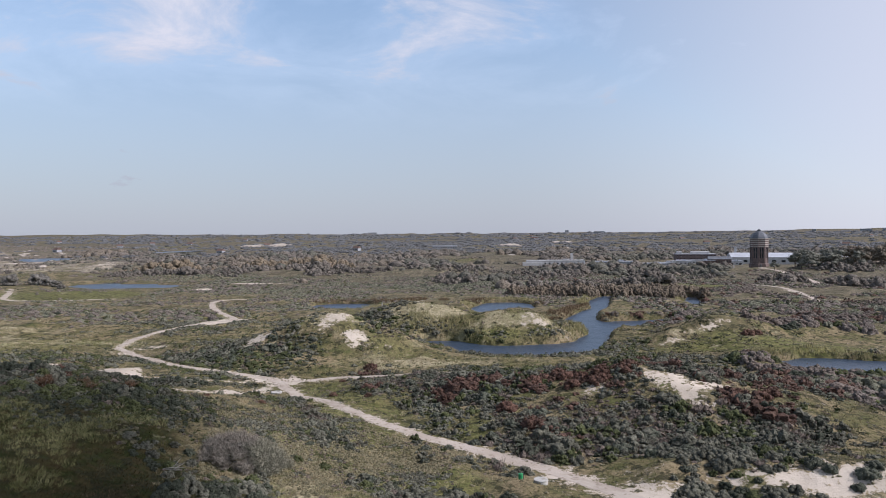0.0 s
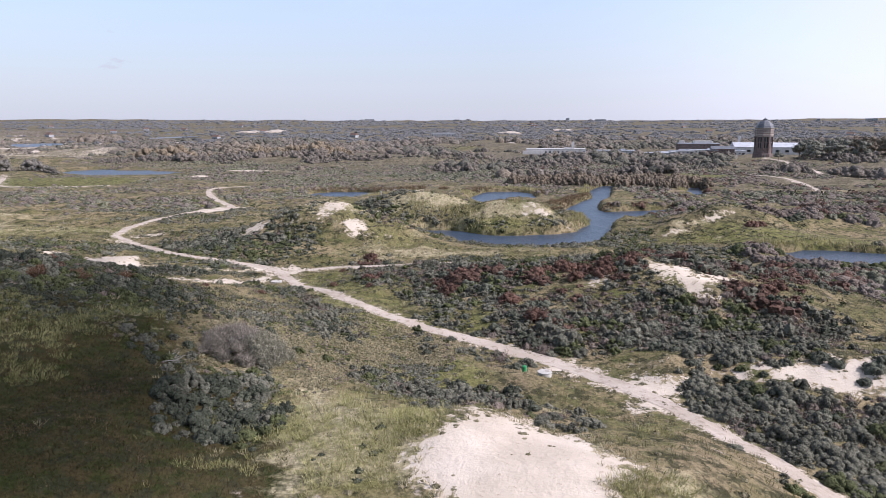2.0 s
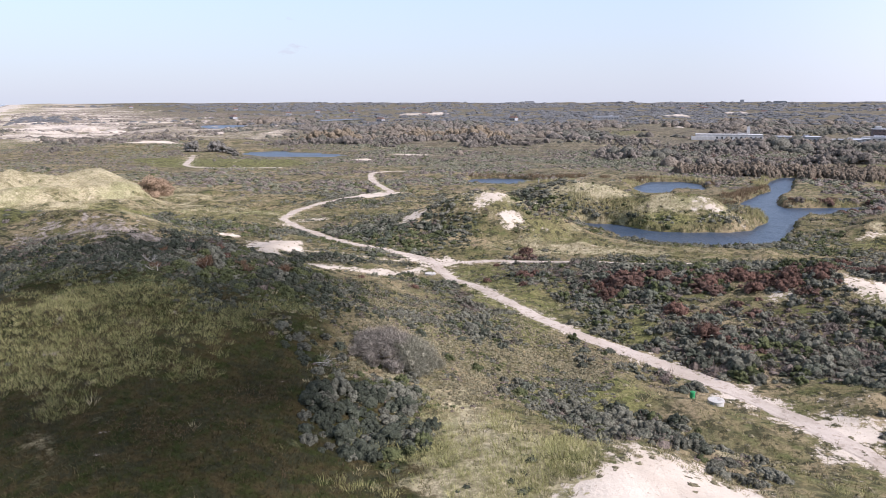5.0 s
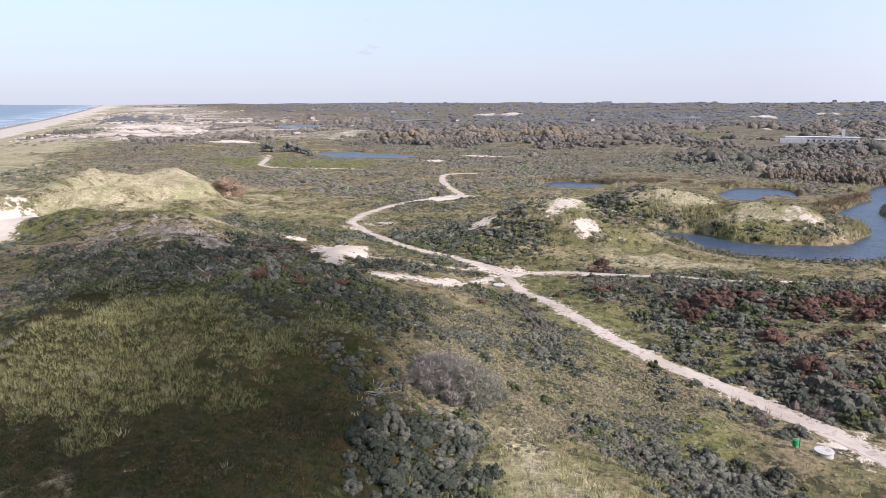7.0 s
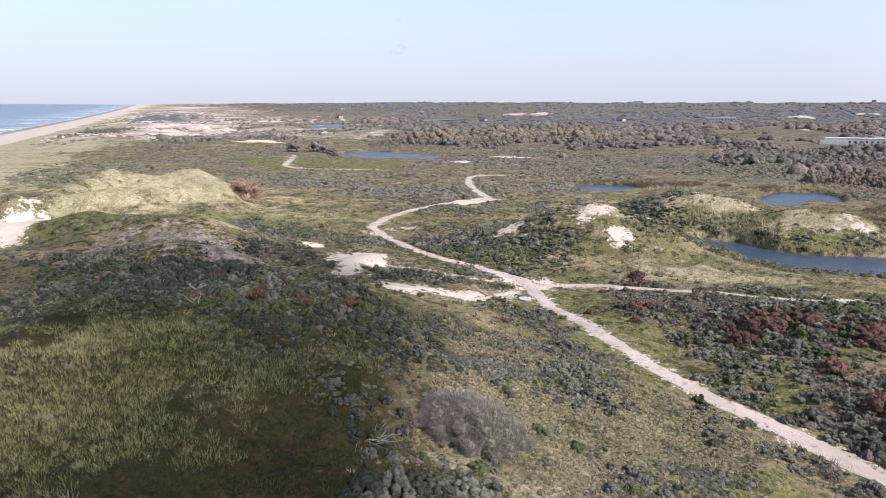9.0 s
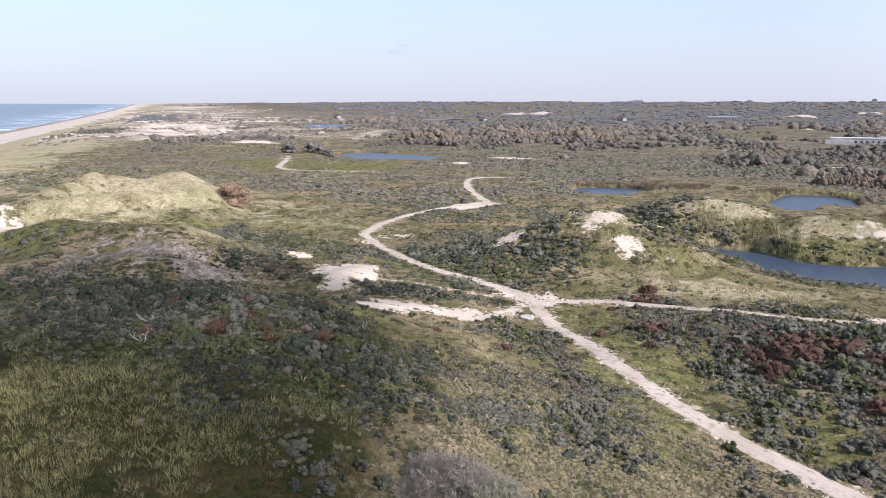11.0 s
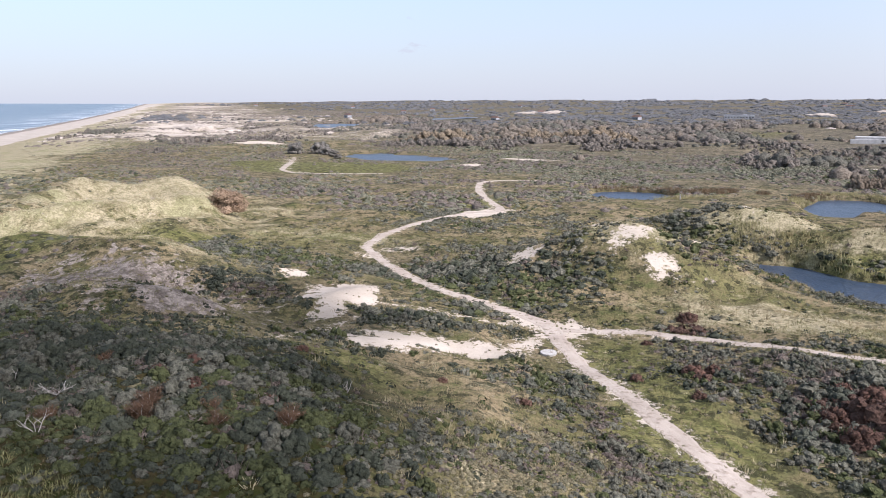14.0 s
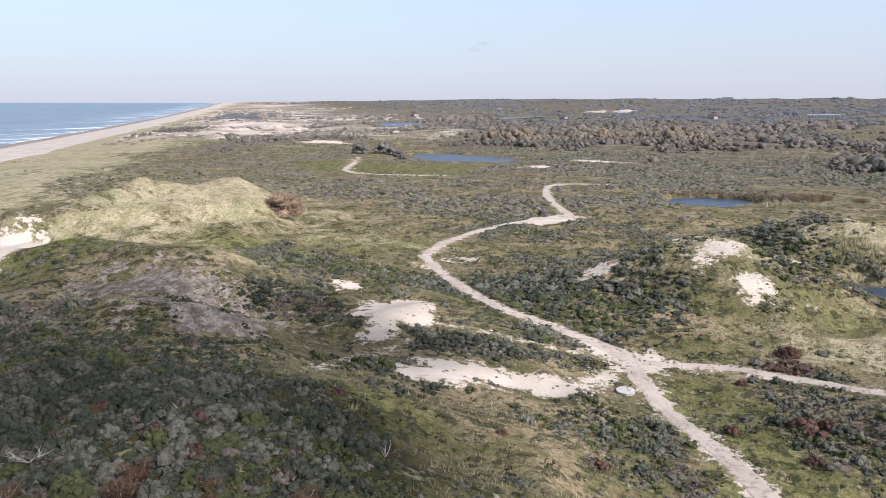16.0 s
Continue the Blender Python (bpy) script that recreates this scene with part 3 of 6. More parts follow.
LUSH_WEST = [
    (6, 126, 4, 8, 0.7), (26, 125, 9, 4, 0.4),
    (-20, 148, 6, 8, 0.6), (-10, 140, 6, 8, 0.6), (-24, 144, 2.5, 7, 0.9), (-18, 134, 2, 5, 1.0), (-32, 178, 5, 6, 0.6),
    (16, 254, 20, 6, 0.7), (-16, 268, 14, 8, 0.5), (-36, 222, 16, 6, 0.4), (100, 236, 20, 10, 0.5), (75, 226, 12, 6, 0.6), (108, 262, 16, 6, 0.5),
    (-9, 63, 10, 9, 0.9),
    (-22, 118, 6, 14, 0.5), (2, 100, 8, 7, 0.5),
    (-300, 452, 20, 13, 1.2), (-252, 452, 42, 30, 1.6), (-150, 210, 30, 12, 0.7), (-128, 245, 26, 16, 0.7), (-110, 330, 10, 22, 0.9),
    (-50, 105, 16, 10, 0.8), (-60, 130, 10, 7, 0.9), (-28, 165, 12, 9, 0.8), (-20, 141, 3, 6, 1.0), (-14, 124, 3.5, 10, 1.4),
    (-12, 212, 18, 10, 0.55), (-5, 96, 9, 5, 0.6), (110, 230, 20, 8, 0.8), (122, 226, 12, 5, 0.8), (185, 505, 30, 25, 0.9),
    (245, 880, 25, 25, 1.2),
]
LUSH = LUSH_WEST
# Mossy spots, spread wider over the hill to darken it like cloud shade.
MOSS_AND_SHADE_WEST = [
    (-80, 60, 20, 16, 0.8), (-70, 125, 24, 14, 0.5), (-62, 87, 20, 7, 0.8), (-62, 98, 26, 16, 0.5), (-60, 60, 14, 10, 1.0),
    (-60, 74, 14, 9, 1.1), (-46, 108, 12, 14, 0.3), (-42, 68, 9, 9, 1.5), (-38, 54, 14, 11, 1.5), (-25, 74, 6, 7, 0.8),
    (-20, 54, 8, 10, 0.8), (-17, 67, 5, 6, 0.35)
]
MOSS_AND_SHADE = MOSS_AND_SHADE_WEST
LICHEN_WEST = [
    (-114, 152, 20, 9, 0.75), (-124, 162, 16, 7, 0.55), (-98, 150, 10, 5, 0.3),
    (-140, 165, 16, 9, 0.45), (-132, 160, 10, 4, 0.35), (-120, 172, 16, 8, 0.4), (-118, 152, 12, 6, 0.35), (-112, 163, 18, 8, 0.45),
    (-104, 148, 10, 4, 0.4), (-100, 140, 16, 6, 0.3), (-85, 68, 10, 9, 0.4), (-45, 100, 8, 5, 0.25), (-38, 118, 7, 11, 0.35),
]
LICHEN = LICHEN_WEST


# ---- meshes from arrays ----
def sheet(name, verts, faces, material, flat=True, **values):
    """A mesh object from arrays; values are named numbers, one for each vertex."""
    verts, faces = np.asarray(verts, np.float32), np.asarray(faces, np.int32)
    me = bpy.data.meshes.new(name)
    n, k = faces.shape
    me.vertices.add(len(verts))
    me.vertices.foreach_set("co", verts.ravel())
    me.loops.add(n * k)
    me.loops.foreach_set("vertex_index", faces.ravel())
    me.polygons.add(n)
    me.polygons.foreach_set("loop_start", np.arange(0, n * k, k, dtype=np.int32))
    me.polygons.foreach_set("loop_total", np.full(n, k, np.int32))
    me.update(calc_edges=True)
    me.polygons.foreach_set("use_smooth", np.full(n, not flat))
    for key, v in values.items():
        me.attributes.new(key, "FLOAT", "POINT").data.foreach_set("value", np.asarray(v, np.float32).ravel())
    me.materials.append(material)
    return new(name, me)


def quads(rows, cols):
    a = (np.arange(rows - 1)[:, None] * cols + np.arange(cols - 1)).ravel()
    return np.stack([a, a + 1, a + cols + 1, a + cols], 1)


def part(name, bm, material, parent=None, label=""):
    me = bpy.data.meshes.new(name)
    bm.to_mesh(me)
    bm.free()
    me.materials.append(material)
    ob = new(name, me)
    ob.parent = parent
    return tagged(ob, label)


# ---- ground ----
flat_x, flat_y = MX.ravel(), MY.ravel()
coast, away = inland(flat_x, flat_y), np.hypot(flat_x, flat_y)
bare = np.minimum(sand_gap(flat_x, flat_y), path_gap(flat_x, flat_y) + 0.35)
bare = np.where(coast < 10, np.minimum(bare, coast - 2), bare)
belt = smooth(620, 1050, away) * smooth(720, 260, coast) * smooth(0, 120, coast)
bare = np.where(away > 330, np.minimum(bare, 2.9 - 2.3 * belt + (1.3 * grain(flat_x, flat_y, 60, 21) + 2.4 * grain(flat_x, flat_y, 26, 37) + 1.6 * grain(flat_x, flat_y, 13, 49)) * belt), bare)
bare = np.clip(bare, -6, 6)
hollow = hollows(flat_x, flat_y)
straw = fields(flat_x, flat_y, STRAW) + 1.5 * smooth(170, 60, coast) * smooth(5, 30, coast) * smooth(-0.4, 0.5, grain(flat_x, flat_y, 90, 22) + 0.75)
straw = straw + 0.35 * belt
lush = 1.2 * hollow + fields(flat_x, flat_y, LUSH) + 0.5 * smooth(350, 700, away) * smooth(0.62, 0.85, grain(flat_x, flat_y, 140, 23))
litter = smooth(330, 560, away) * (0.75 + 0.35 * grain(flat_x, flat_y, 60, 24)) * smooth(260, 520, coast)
straw = straw - 2.2 * hollow
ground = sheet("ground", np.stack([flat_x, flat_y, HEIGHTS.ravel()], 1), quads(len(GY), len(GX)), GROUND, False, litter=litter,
               bare=bare, straw=straw, lush=lush, moss=fields(flat_x, flat_y, MOSS_AND_SHADE), lichen=fields(flat_x, flat_y, LICHEN) + 0.75 * belt)
tagged(ground, "rolling dune ground with turf, moss and bare sand", "ground", kind="structure")


# ---- ponds and sea ----
def pond(name, spots, level, margin, label):
    """A level sheet of water that fills the hollow along a chain of spots."""
    xs, ys = [s[0] for s in spots], [s[1] for s in spots]
    wide = max(s[2] for s in spots) + margin
    gx, gy = np.arange(min(xs) - wide, max(xs) + wide, 2.0), np.arange(min(ys) - wide, max(ys) + wide, 2.0)
    x, y = np.meshgrid(gx, gy)
    f = quads(len(gy), len(gx))
    gap = chain(x, y, spots).ravel()
    f = f[gap[f].min(1) < margin]
    used = np.unique(f)
    order = np.zeros(x.size, int)
    order[used] = np.arange(len(used))
    v = np.stack([x.ravel(), y.ravel(), np.full(x.size, level)], 1)[used]
    return tagged(sheet(name, v, order[f], POND_WATER, False), label, "pond", kind="structure")


for n, (key, spots) in enumerate(POND_CHAINS.items()):
    pond(f"pond_{n + 1}", spots, -1.5 + 0.004 * n, 4.0, "wind-rippled blue dune pond between reed banks")
for spots in FAR_PONDS:
    level = max(float(on_ground(px, py)) for px, py, _ in spots) + 1.2
    pond(f"pond_{len(POND_CHAINS) + 1}", spots, level, 1.0, "distant blue dune lake among woods")

along, out = graded(-1500, 0, 1200, 6200, 18, 1.06), np.r_[np.arange(-14, 240, 5.0), np.geomspace(245, 4600, 45)]
A, O = np.meshgrid(along, out)
foot_x, foot_y = -330 - 0.872 * A, A
sx, sy = foot_x - O / SHORE_SLANT * 1.0, foot_y - O * 0.872 / SHORE_SLANT
sr = np.hypot(sx, sy)
sz = -8.0 + swell_of_earth(sr)
sea = sheet("sea", np.stack([sx.ravel(), sy.ravel(), sz.ravel()], 1), quads(len(out), len(along)), SEA_WATER, False, offshore=O.ravel())
tagged(sea, "grey-blue sea with white surf along the beach", "sea", kind="structure")


strand_y, strand_c = graded(-900, -200, 1500, 5600, 14, 1.03), np.r_[np.arange(-80, 6, 5.0), 8.0, 11.0, 14.0, 18.0]
SY, SC = np.meshgrid(strand_y, strand_c)
SC = SC + smooth(-5, 10, SC) * (5.0 * grain(SY, 0 * SY, 33, 73) + 3.0 * grain(SY, 0 * SY, 11, 74))
strand_x = SC * SHORE_SLANT - 246 - 0.872 * SY
strand_z = on_ground(strand_x, SY) + 0.35 - 0.9 * (np.arange(len(strand_c)) == len(strand_c) - 1)[:, None]
beach = sheet("beach", np.stack([strand_x.ravel(), SY.ravel(), strand_z.ravel()], 1), quads(len(strand_c), len(strand_y)), BEACH_SAND, False, wet=smooth(-42, -60, SC).ravel())
tagged(beach, "wide pale sand beach along the sea, darker where wet", "beach", kind="structure")


# ---- an unseen fair-weather cloud over the camera's shoulder, added to shade the hill ----
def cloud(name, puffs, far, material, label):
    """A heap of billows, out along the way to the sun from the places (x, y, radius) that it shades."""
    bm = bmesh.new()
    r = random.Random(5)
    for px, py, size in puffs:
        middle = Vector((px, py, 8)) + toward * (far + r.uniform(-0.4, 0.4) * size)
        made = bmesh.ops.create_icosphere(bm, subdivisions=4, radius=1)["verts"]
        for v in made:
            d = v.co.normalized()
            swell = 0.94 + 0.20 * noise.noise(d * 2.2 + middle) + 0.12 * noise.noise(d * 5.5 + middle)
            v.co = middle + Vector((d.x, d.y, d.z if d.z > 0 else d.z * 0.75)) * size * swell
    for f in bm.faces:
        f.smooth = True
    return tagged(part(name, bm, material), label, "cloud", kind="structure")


SHADE_CLOUD_PUFFS = [(-35, 63, 10), (-36, 78, 8), (-43, 64, 13), (-47, 94, 11), (-45, 50, 15), (-48, 80, 13), (-92, 182, 11), (-68, 168, 9), (-58, 42, 20), (-62, 75, 22), (-66, 105, 24), (-78, 135, 24), (-98, 160, 21), (-110, 55, 26), (-115, 100, 28), (-125, 140, 24), (-150, 165, 18), (-165, 120, 26), (-160, 70, 26), (-74, 162, 12), (-50, 122, 11)]
cloud("cloud", SHADE_CLOUD_PUFFS, 700, CLOUDWHITE, "white billowing cloud out of view, added to shade the hill")


# ---- paths ----
def path(name, way, half, label, seed):
    """A trodden ribbon of sand that lies on the ground, with frayed edges."""
    pts = [Vector((px, py, 0)) for px, py in way]
    line = []
    for i in range(len(pts) - 1):
        a, b, c, d = pts[max(i - 1, 0)], pts[i], pts[i + 1], pts[min(i + 2, len(pts) - 1)]
        steps = max(2, int((c - b).length / 0.8))
        for s in range(steps):
            u = s / steps
            line.append(0.5 * (2 * b + (c - a) * u + (2 * a - 5 * b + 4 * c - d) * u * u + (3 * b - 3 * c + d - a) * u ** 3))
    line.append(pts[-1])
    p = np.array([v[:2] for v in line])
    d = np.gradient(p, axis=0)
    d /= np.linalg.norm(d, axis=1)[:, None]
    side = np.stack([-d[:, 1], d[:, 0]], 1)
    run = np.arange(len(p)) * 0.8
    cross = np.linspace(-1, 1, 11)
    left = half * (1 + 0.22 * grain(run, 0 * run, 3.1, seed) + 0.16 * grain(run, 0 * run, 1.1, seed + 1) + 0.25 * grain(run, 0 * run, 14, seed + 2))
    right = half * (1 + 0.22 * grain(run, 0 * run, 2.7, seed + 3) + 0.16 * grain(run, 0 * run, 1.0, seed + 4) + 0.25 * grain(run, 0 * run, 12, seed + 5))
    reach = np.where(cross[None] < 0, -left[:, None] * -cross[None], right[:, None] * cross[None])
    x, y = p[:, :1] + side[:, :1] * reach, p[:, 1:] + side[:, 1:] * reach
    rut = -0.05 * np.exp(-((np.abs(cross) - 0.45) / 0.16) ** 2)
    z = on_ground(x, y) + 0.075 + rut[None] - 0.12 * (np.abs(cross) > 0.95)[None]
    verge = np.abs(cross)[None] ** 2 * 0.75 + 0.35 * np.exp(-(cross / 0.14) ** 2)[None] + 0 * x
    ob = sheet(name, np.stack([x.ravel(), y.ravel(), z.ravel()], 1), quads(len(p), 11), PATH_SAND, False, verge=verge.ravel())
    return tagged(ob, label, "path", kind="structure")


for n, (key, (way, half)) in enumerate((k, p) for k, p in PATHS.items() if k not in ("sidetrack", "tail")):
    half = half * 0.96 if key in ("main", "seaward", "pond") else half
    path(f"path_{n + 1}", way, half, "pale trodden sand track through the dunes", 40 + 7 * n)


# ---- plants that nobody could count ----
rng = np.random.default_rng(7)


def tufts(n, size, squat=0.8, jitter=0.55, seed=0):
    """A bush as many small leaf tufts round a core: triangles, as an array (faces, 3, 3), of about unit radius."""
    r = np.random.default_rng(seed)
    d = r.normal(size=(n, 3))
    d[:, 2] = np.abs(d[:, 2]) * 0.9 - 0.10
    d /= np.linalg.norm(d, axis=1)[:, None]
    lumps = r.normal(size=(7, 3))
    lumps[:, 2] = np.abs(lumps[:, 2])
    lumps /= np.linalg.norm(lumps, axis=1)[:, None]
    swell = 0.72 + 0.36 * np.max(np.clip(d @ lumps.T, 0, 1) ** 5, axis=1)
    p = d * (swell * r.uniform(0.86, 1.06, n))[:, None] * (1, 1, squat)
    nrm = d + r.normal(size=(n, 3)) * jitter
    nrm /= np.linalg.norm(nrm, axis=1)[:, None]
    u = np.cross(nrm, r.normal(size=(n, 3)))
    u /= np.linalg.norm(u, axis=1)[:, None]
    v = np.cross(nrm, u)
    s = size * r.uniform(0.7, 1.3, n)[:, None]
    return np.stack([p + u * s, p - 0.55 * u * s + 0.8 * v * s, p - 0.5 * u * s - 0.85 * v * s], 1)


def sprays(n, width, squat=0.8, seed=0, low=0.55):
    """Leafy shoots that stand out from the middle of a bush, as triangles."""
    r = np.random.default_rng(seed + 9000)
    d = r.normal(size=(n, 3))
    d[:, 2] = np.abs(d[:, 2]) * 1.1 - 0.10
    d /= np.linalg.norm(d, axis=1)[:, None]
    lumps = np.random.default_rng(seed).normal(size=(9, 3))
    lumps[:, 2] = np.abs(lumps[:, 2])
    lumps /= np.linalg.norm(lumps, axis=1)[:, None]
    reach = (0.70 + 0.42 * np.max(np.clip(d @ lumps.T, 0, 1) ** 6, axis=1)) * r.uniform(0.88, 1.12, n)
    bent = d + r.normal(size=(n, 3)) * 0.16
    foot, tip = d * low * reach[:, None], bent * reach[:, None]
    u = np.cross(d, r.normal(size=(n, 3)))
    u /= np.linalg.norm(u, axis=1)[:, None]
    u = u * (width * r.uniform(0.6, 1.4, n))[:, None]
    spiky = (r.uniform(0, 1, n) < 0.5)[:, None]
    a = np.where(spiky, foot + u, foot)
    b = np.where(spiky, foot - u, tip + u)
    c = np.where(spiky, tip, tip - u * 0.9)
    return np.stack([a, b, c], 1) * (1, 1, squat)


def core(seed, squat=0.8, size=0.78):
    """The dark inside of a bush: a rough low dome."""
    r = np.random.default_rng(seed)
    ring = [np.stack([np.cos(a) * w, np.sin(a) * w, np.full(6, h)], 1) for a, w, h in ((np.arange(6) * 1.047, 1.0, -0.25), (np.arange(6) * 1.047 + 0.5, 0.85, 0.45))]
    ring = [q * r.uniform(0.85, 1.1, (6, 1)) for q in ring]
    top = np.array([0, 0, 0.95])
    out = []
    for i in range(6):
        j = (i + 1) % 6
        out += [(ring[0][i], ring[0][j], ring[1][i]), (ring[0][j], ring[1][j], ring[1][i]), (ring[1][i], ring[1][j], top)]
    return np.array(out) * size * (1, 1, squat)


def globe(fineness):
    bm = bmesh.new()
    bmesh.ops.create_icosphere(bm, subdivisions=fineness, radius=1)
    v = np.array([p.co[:] for p in bm.verts])
    f = np.array([[p.index for p in face.verts] for face in bm.faces])
    bm.free()
    f = f[v[f][:, :, 2].max(1) > -0.12]
    used = np.unique(f)
    order = np.zeros(len(v), int)
    order[used] = np.arange(len(used))
    return v[used], order[f]


GLOBES = {n: globe(n) for n in (1, 2, 3)}


def mound(seed, fineness=2, squat=0.8, lumps=11, depth=0.42, tight=7):
    """A rounded bush of several bulging boughs, as (vertices, faces)."""
    r = np.random.default_rng(seed)
    v, f = GLOBES[fineness]
    knobs = r.normal(size=(lumps, 3))
    knobs[:, 2] = np.abs(knobs[:, 2]) * 0.9 - 0.1
    knobs /= np.linalg.norm(knobs, axis=1)[:, None]
    swell = 1.0 - depth + depth * np.max(np.clip(v @ knobs.T, 0, 1) ** tight * r.uniform(0.7, 1.15, lumps), axis=1)
    swell = swell * r.uniform(0.93, 1.07, len(v))
    return v * swell[:, None] * (1, 1, squat) * (1, 1, 1) + (0, 0, -0.04), f


def lobed(seed, lobes=9, squat=0.8, fineness=2, leaf=8, card=0.10):
    """A thicket bush: a crowd of leafy boughs with deep gaps between them."""
    r = np.random.default_rng(seed + 4000)
    shapes = [moved(mound(seed, 1, squat), 0.70, (0, 0, 0))]
    v, f = GLOBES[fineness]
    for i in range(lobes):
        a, up = 2.4 * i + r.uniform(-0.4, 0.4), 1.0 - (i + 0.5) / lobes * 1.02
        d = np.array([math.cos(a) * math.sqrt(max(1 - up * up, 0)), math.sin(a) * math.sqrt(max(1 - up * up, 0)), up])
        size = r.uniform(0.26, 0.46)
        at = d * (1.02 - size) * r.uniform(0.82, 1.12) * (1, 1, squat)
        shapes.append((v * r.uniform(0.70, 1.24, (len(v), 1)) * size * (1, 1, 0.92) + at, f))
        if leaf:
            shapes.append(moved(soup(tufts(leaf, card / size, 0.95, 0.6, seed * 31 + i)), size * 1.12, at))
    return joined(*shapes)


def fluffy(seed, n, squat=0.85, card=0.09, twig=0.02):
    """A soft crown: a small inner dome hidden under very many little leaf tufts and thin shoots."""
    return joined(moved(mound(seed, 2, squat, 13, 0.5, 6), 0.74, (0, 0, 0)), soup(tufts(n, card, squat, 0.9, seed)), soup(tufts(n // 2, card, squat, 0.9, seed + 1) * 0.86),
                  soup(sprays(n // 2, twig, squat, seed + 2, 0.72)))


def soup(triangles):
    v = np.asarray(triangles).reshape(-1, 3)
    return v, np.arange(len(v)).reshape(-1, 3)


def joined(*shapes):
    vs, fs, n = [], [], 0
    for v, f in shapes:
        vs.append(v)
        fs.append(f + n)
        n += len(v)
    return np.concatenate(vs), np.concatenate(fs)


def moved(shape, scale, offset):
    return shape[0] * scale + np.asarray(offset), shape[1]


def blades(n, spread, tall, width, lean, seed):
    """A tussock of grass: thin upright triangles that bend outward."""
    r = np.random.default_rng(seed)
    a, q = r.uniform(0, 6.283, n), spread * np.sqrt(r.uniform(0, 1, n))
    foot = np.stack([np.cos(a) * q, np.sin(a) * q, np.full(n, -0.05)], 1)
    out = np.stack([np.cos(a), np.sin(a), 0 * a], 1) * (lean * r.uniform(0.3, 1.2, n))[:, None]
    tip = foot + out + np.stack([r.normal(0, 0.1, n), r.normal(0, 0.1, n), tall * r.uniform(0.65, 1.1, n)], 1)
    b = r.uniform(0, 6.283, n)
    w = np.stack([np.cos(b), np.sin(b), 0 * b], 1) * width
    return np.stack([foot + w, foot - w, tip], 1)


def strew(name, shapes, x, y, radius, tall, material, label, category, sink=0.1, flat=True):
    """Sets a shape at each place, turned and sized by chance, all in one mesh."""
    if not len(x):
        return None
    z = on_ground(x, y) - sink * radius
    kind = rng.integers(0, len(shapes), len(x))
    turn, tone = rng.uniform(0, 6.283, len(x)), rng.uniform(0, 1, len(x))
    verts, tones, faces, count = [], [], [], 0
    for i, shape in enumerate(shapes):
        m = kind == i
        if not m.any():
            continue
        c, s = np.cos(turn[m])[:, None, None], np.sin(turn[m])[:, None, None]
        r, t = radius[m][:, None, None], tall[m][:, None, None]
        shape = shape if isinstance(shape, tuple) else soup(shape)
        c, s, r, t = c[:, :, 0], s[:, :, 0], r[:, :, 0], t[:, :, 0]
        v, n = shape[0][None], len(shape[0])
        w = np.stack([(v[..., 0] * c - v[..., 1] * s) * r + x[m][:, None], (v[..., 0] * s + v[..., 1] * c) * r + y[m][:, None],
                      v[..., 2] * r * t + z[m][:, None]], -1)
        verts.append(w.reshape(-1, 3))
        tones.append(np.repeat(tone[m], n))
        faces.append((shape[1][None] + (count + n * np.arange(m.sum()))[:, None, None]).reshape(-1, 3))
        count += n * int(m.sum())
    ob = sheet(name, np.concatenate(verts), np.concatenate(faces), material, flat, tone=np.concatenate(tones))
    return tagged(ob, label, category, kind="stuff")


def seeds(x0, x1, y0, y1, step):
    """A jittered field of places."""
    x, y = np.meshgrid(np.arange(x0, x1, step), np.arange(y0, y1, step))
    x, y = x.ravel() + rng.uniform(-0.5, 0.5, x.size) * step, y.ravel() + rng.uniform(-0.5, 0.5, y.size) * step
    return x, y


def clear(x, y, path=0.7, sand=0.5, water=1.2):
    """Places that are neither on a path, nor bare sand, nor wet."""
    return (path_gap(x, y) > path) & (sand_gap(x, y) + 1.8 * grain(x, y, 2.6, 31) > sand) & (pond_gap(x, y) > water) & (inland(x, y) > 12)


THICKETS_WEST = [
    (-160, 330, 45, 28, 1.0), (-140, 213, 9, 4, 1.6), (-133, 142, 14, 5, 1.7), (-112, 178, 8, 6, 1.2), (-105, 176, 10, 5, 1.8),
    (-96, 212, 16, 6, 1.4), (-95, 360, 16, 20, 1.2), (-86, 122, 24, 6, 1.2), (-80, 176, 10, 3, 1.0), (-72, 112, 20, 12, 1.0),
    (-68, 176, 12, 4.5, 1.7), (-66, 102, 24, 9, 1.5), (-62, 205, 14, 9, 0.8), (-50, 221, 12, 10, 0.7), (-48, 101, 10, 7, 0.9),
    (-40, 212, 10, 6, 0.9), (-76, 218, 10, 8, 0.9), (-60, 208, 12, 6, 0.9), (-52, 212, 9, 6, 0.8), (-62, 190, 9, 3, 0.9), (-20, 221, 6, 4, 1.2),
    (-138, 145, 14, 6, 1.1), (-116, 130, 9, 7, 1.3), (-110, 176, 6, 5, 0.9), (-112, 196, 8, 8, 0.8), (-36, 84, 8, 5, 1.0),
]
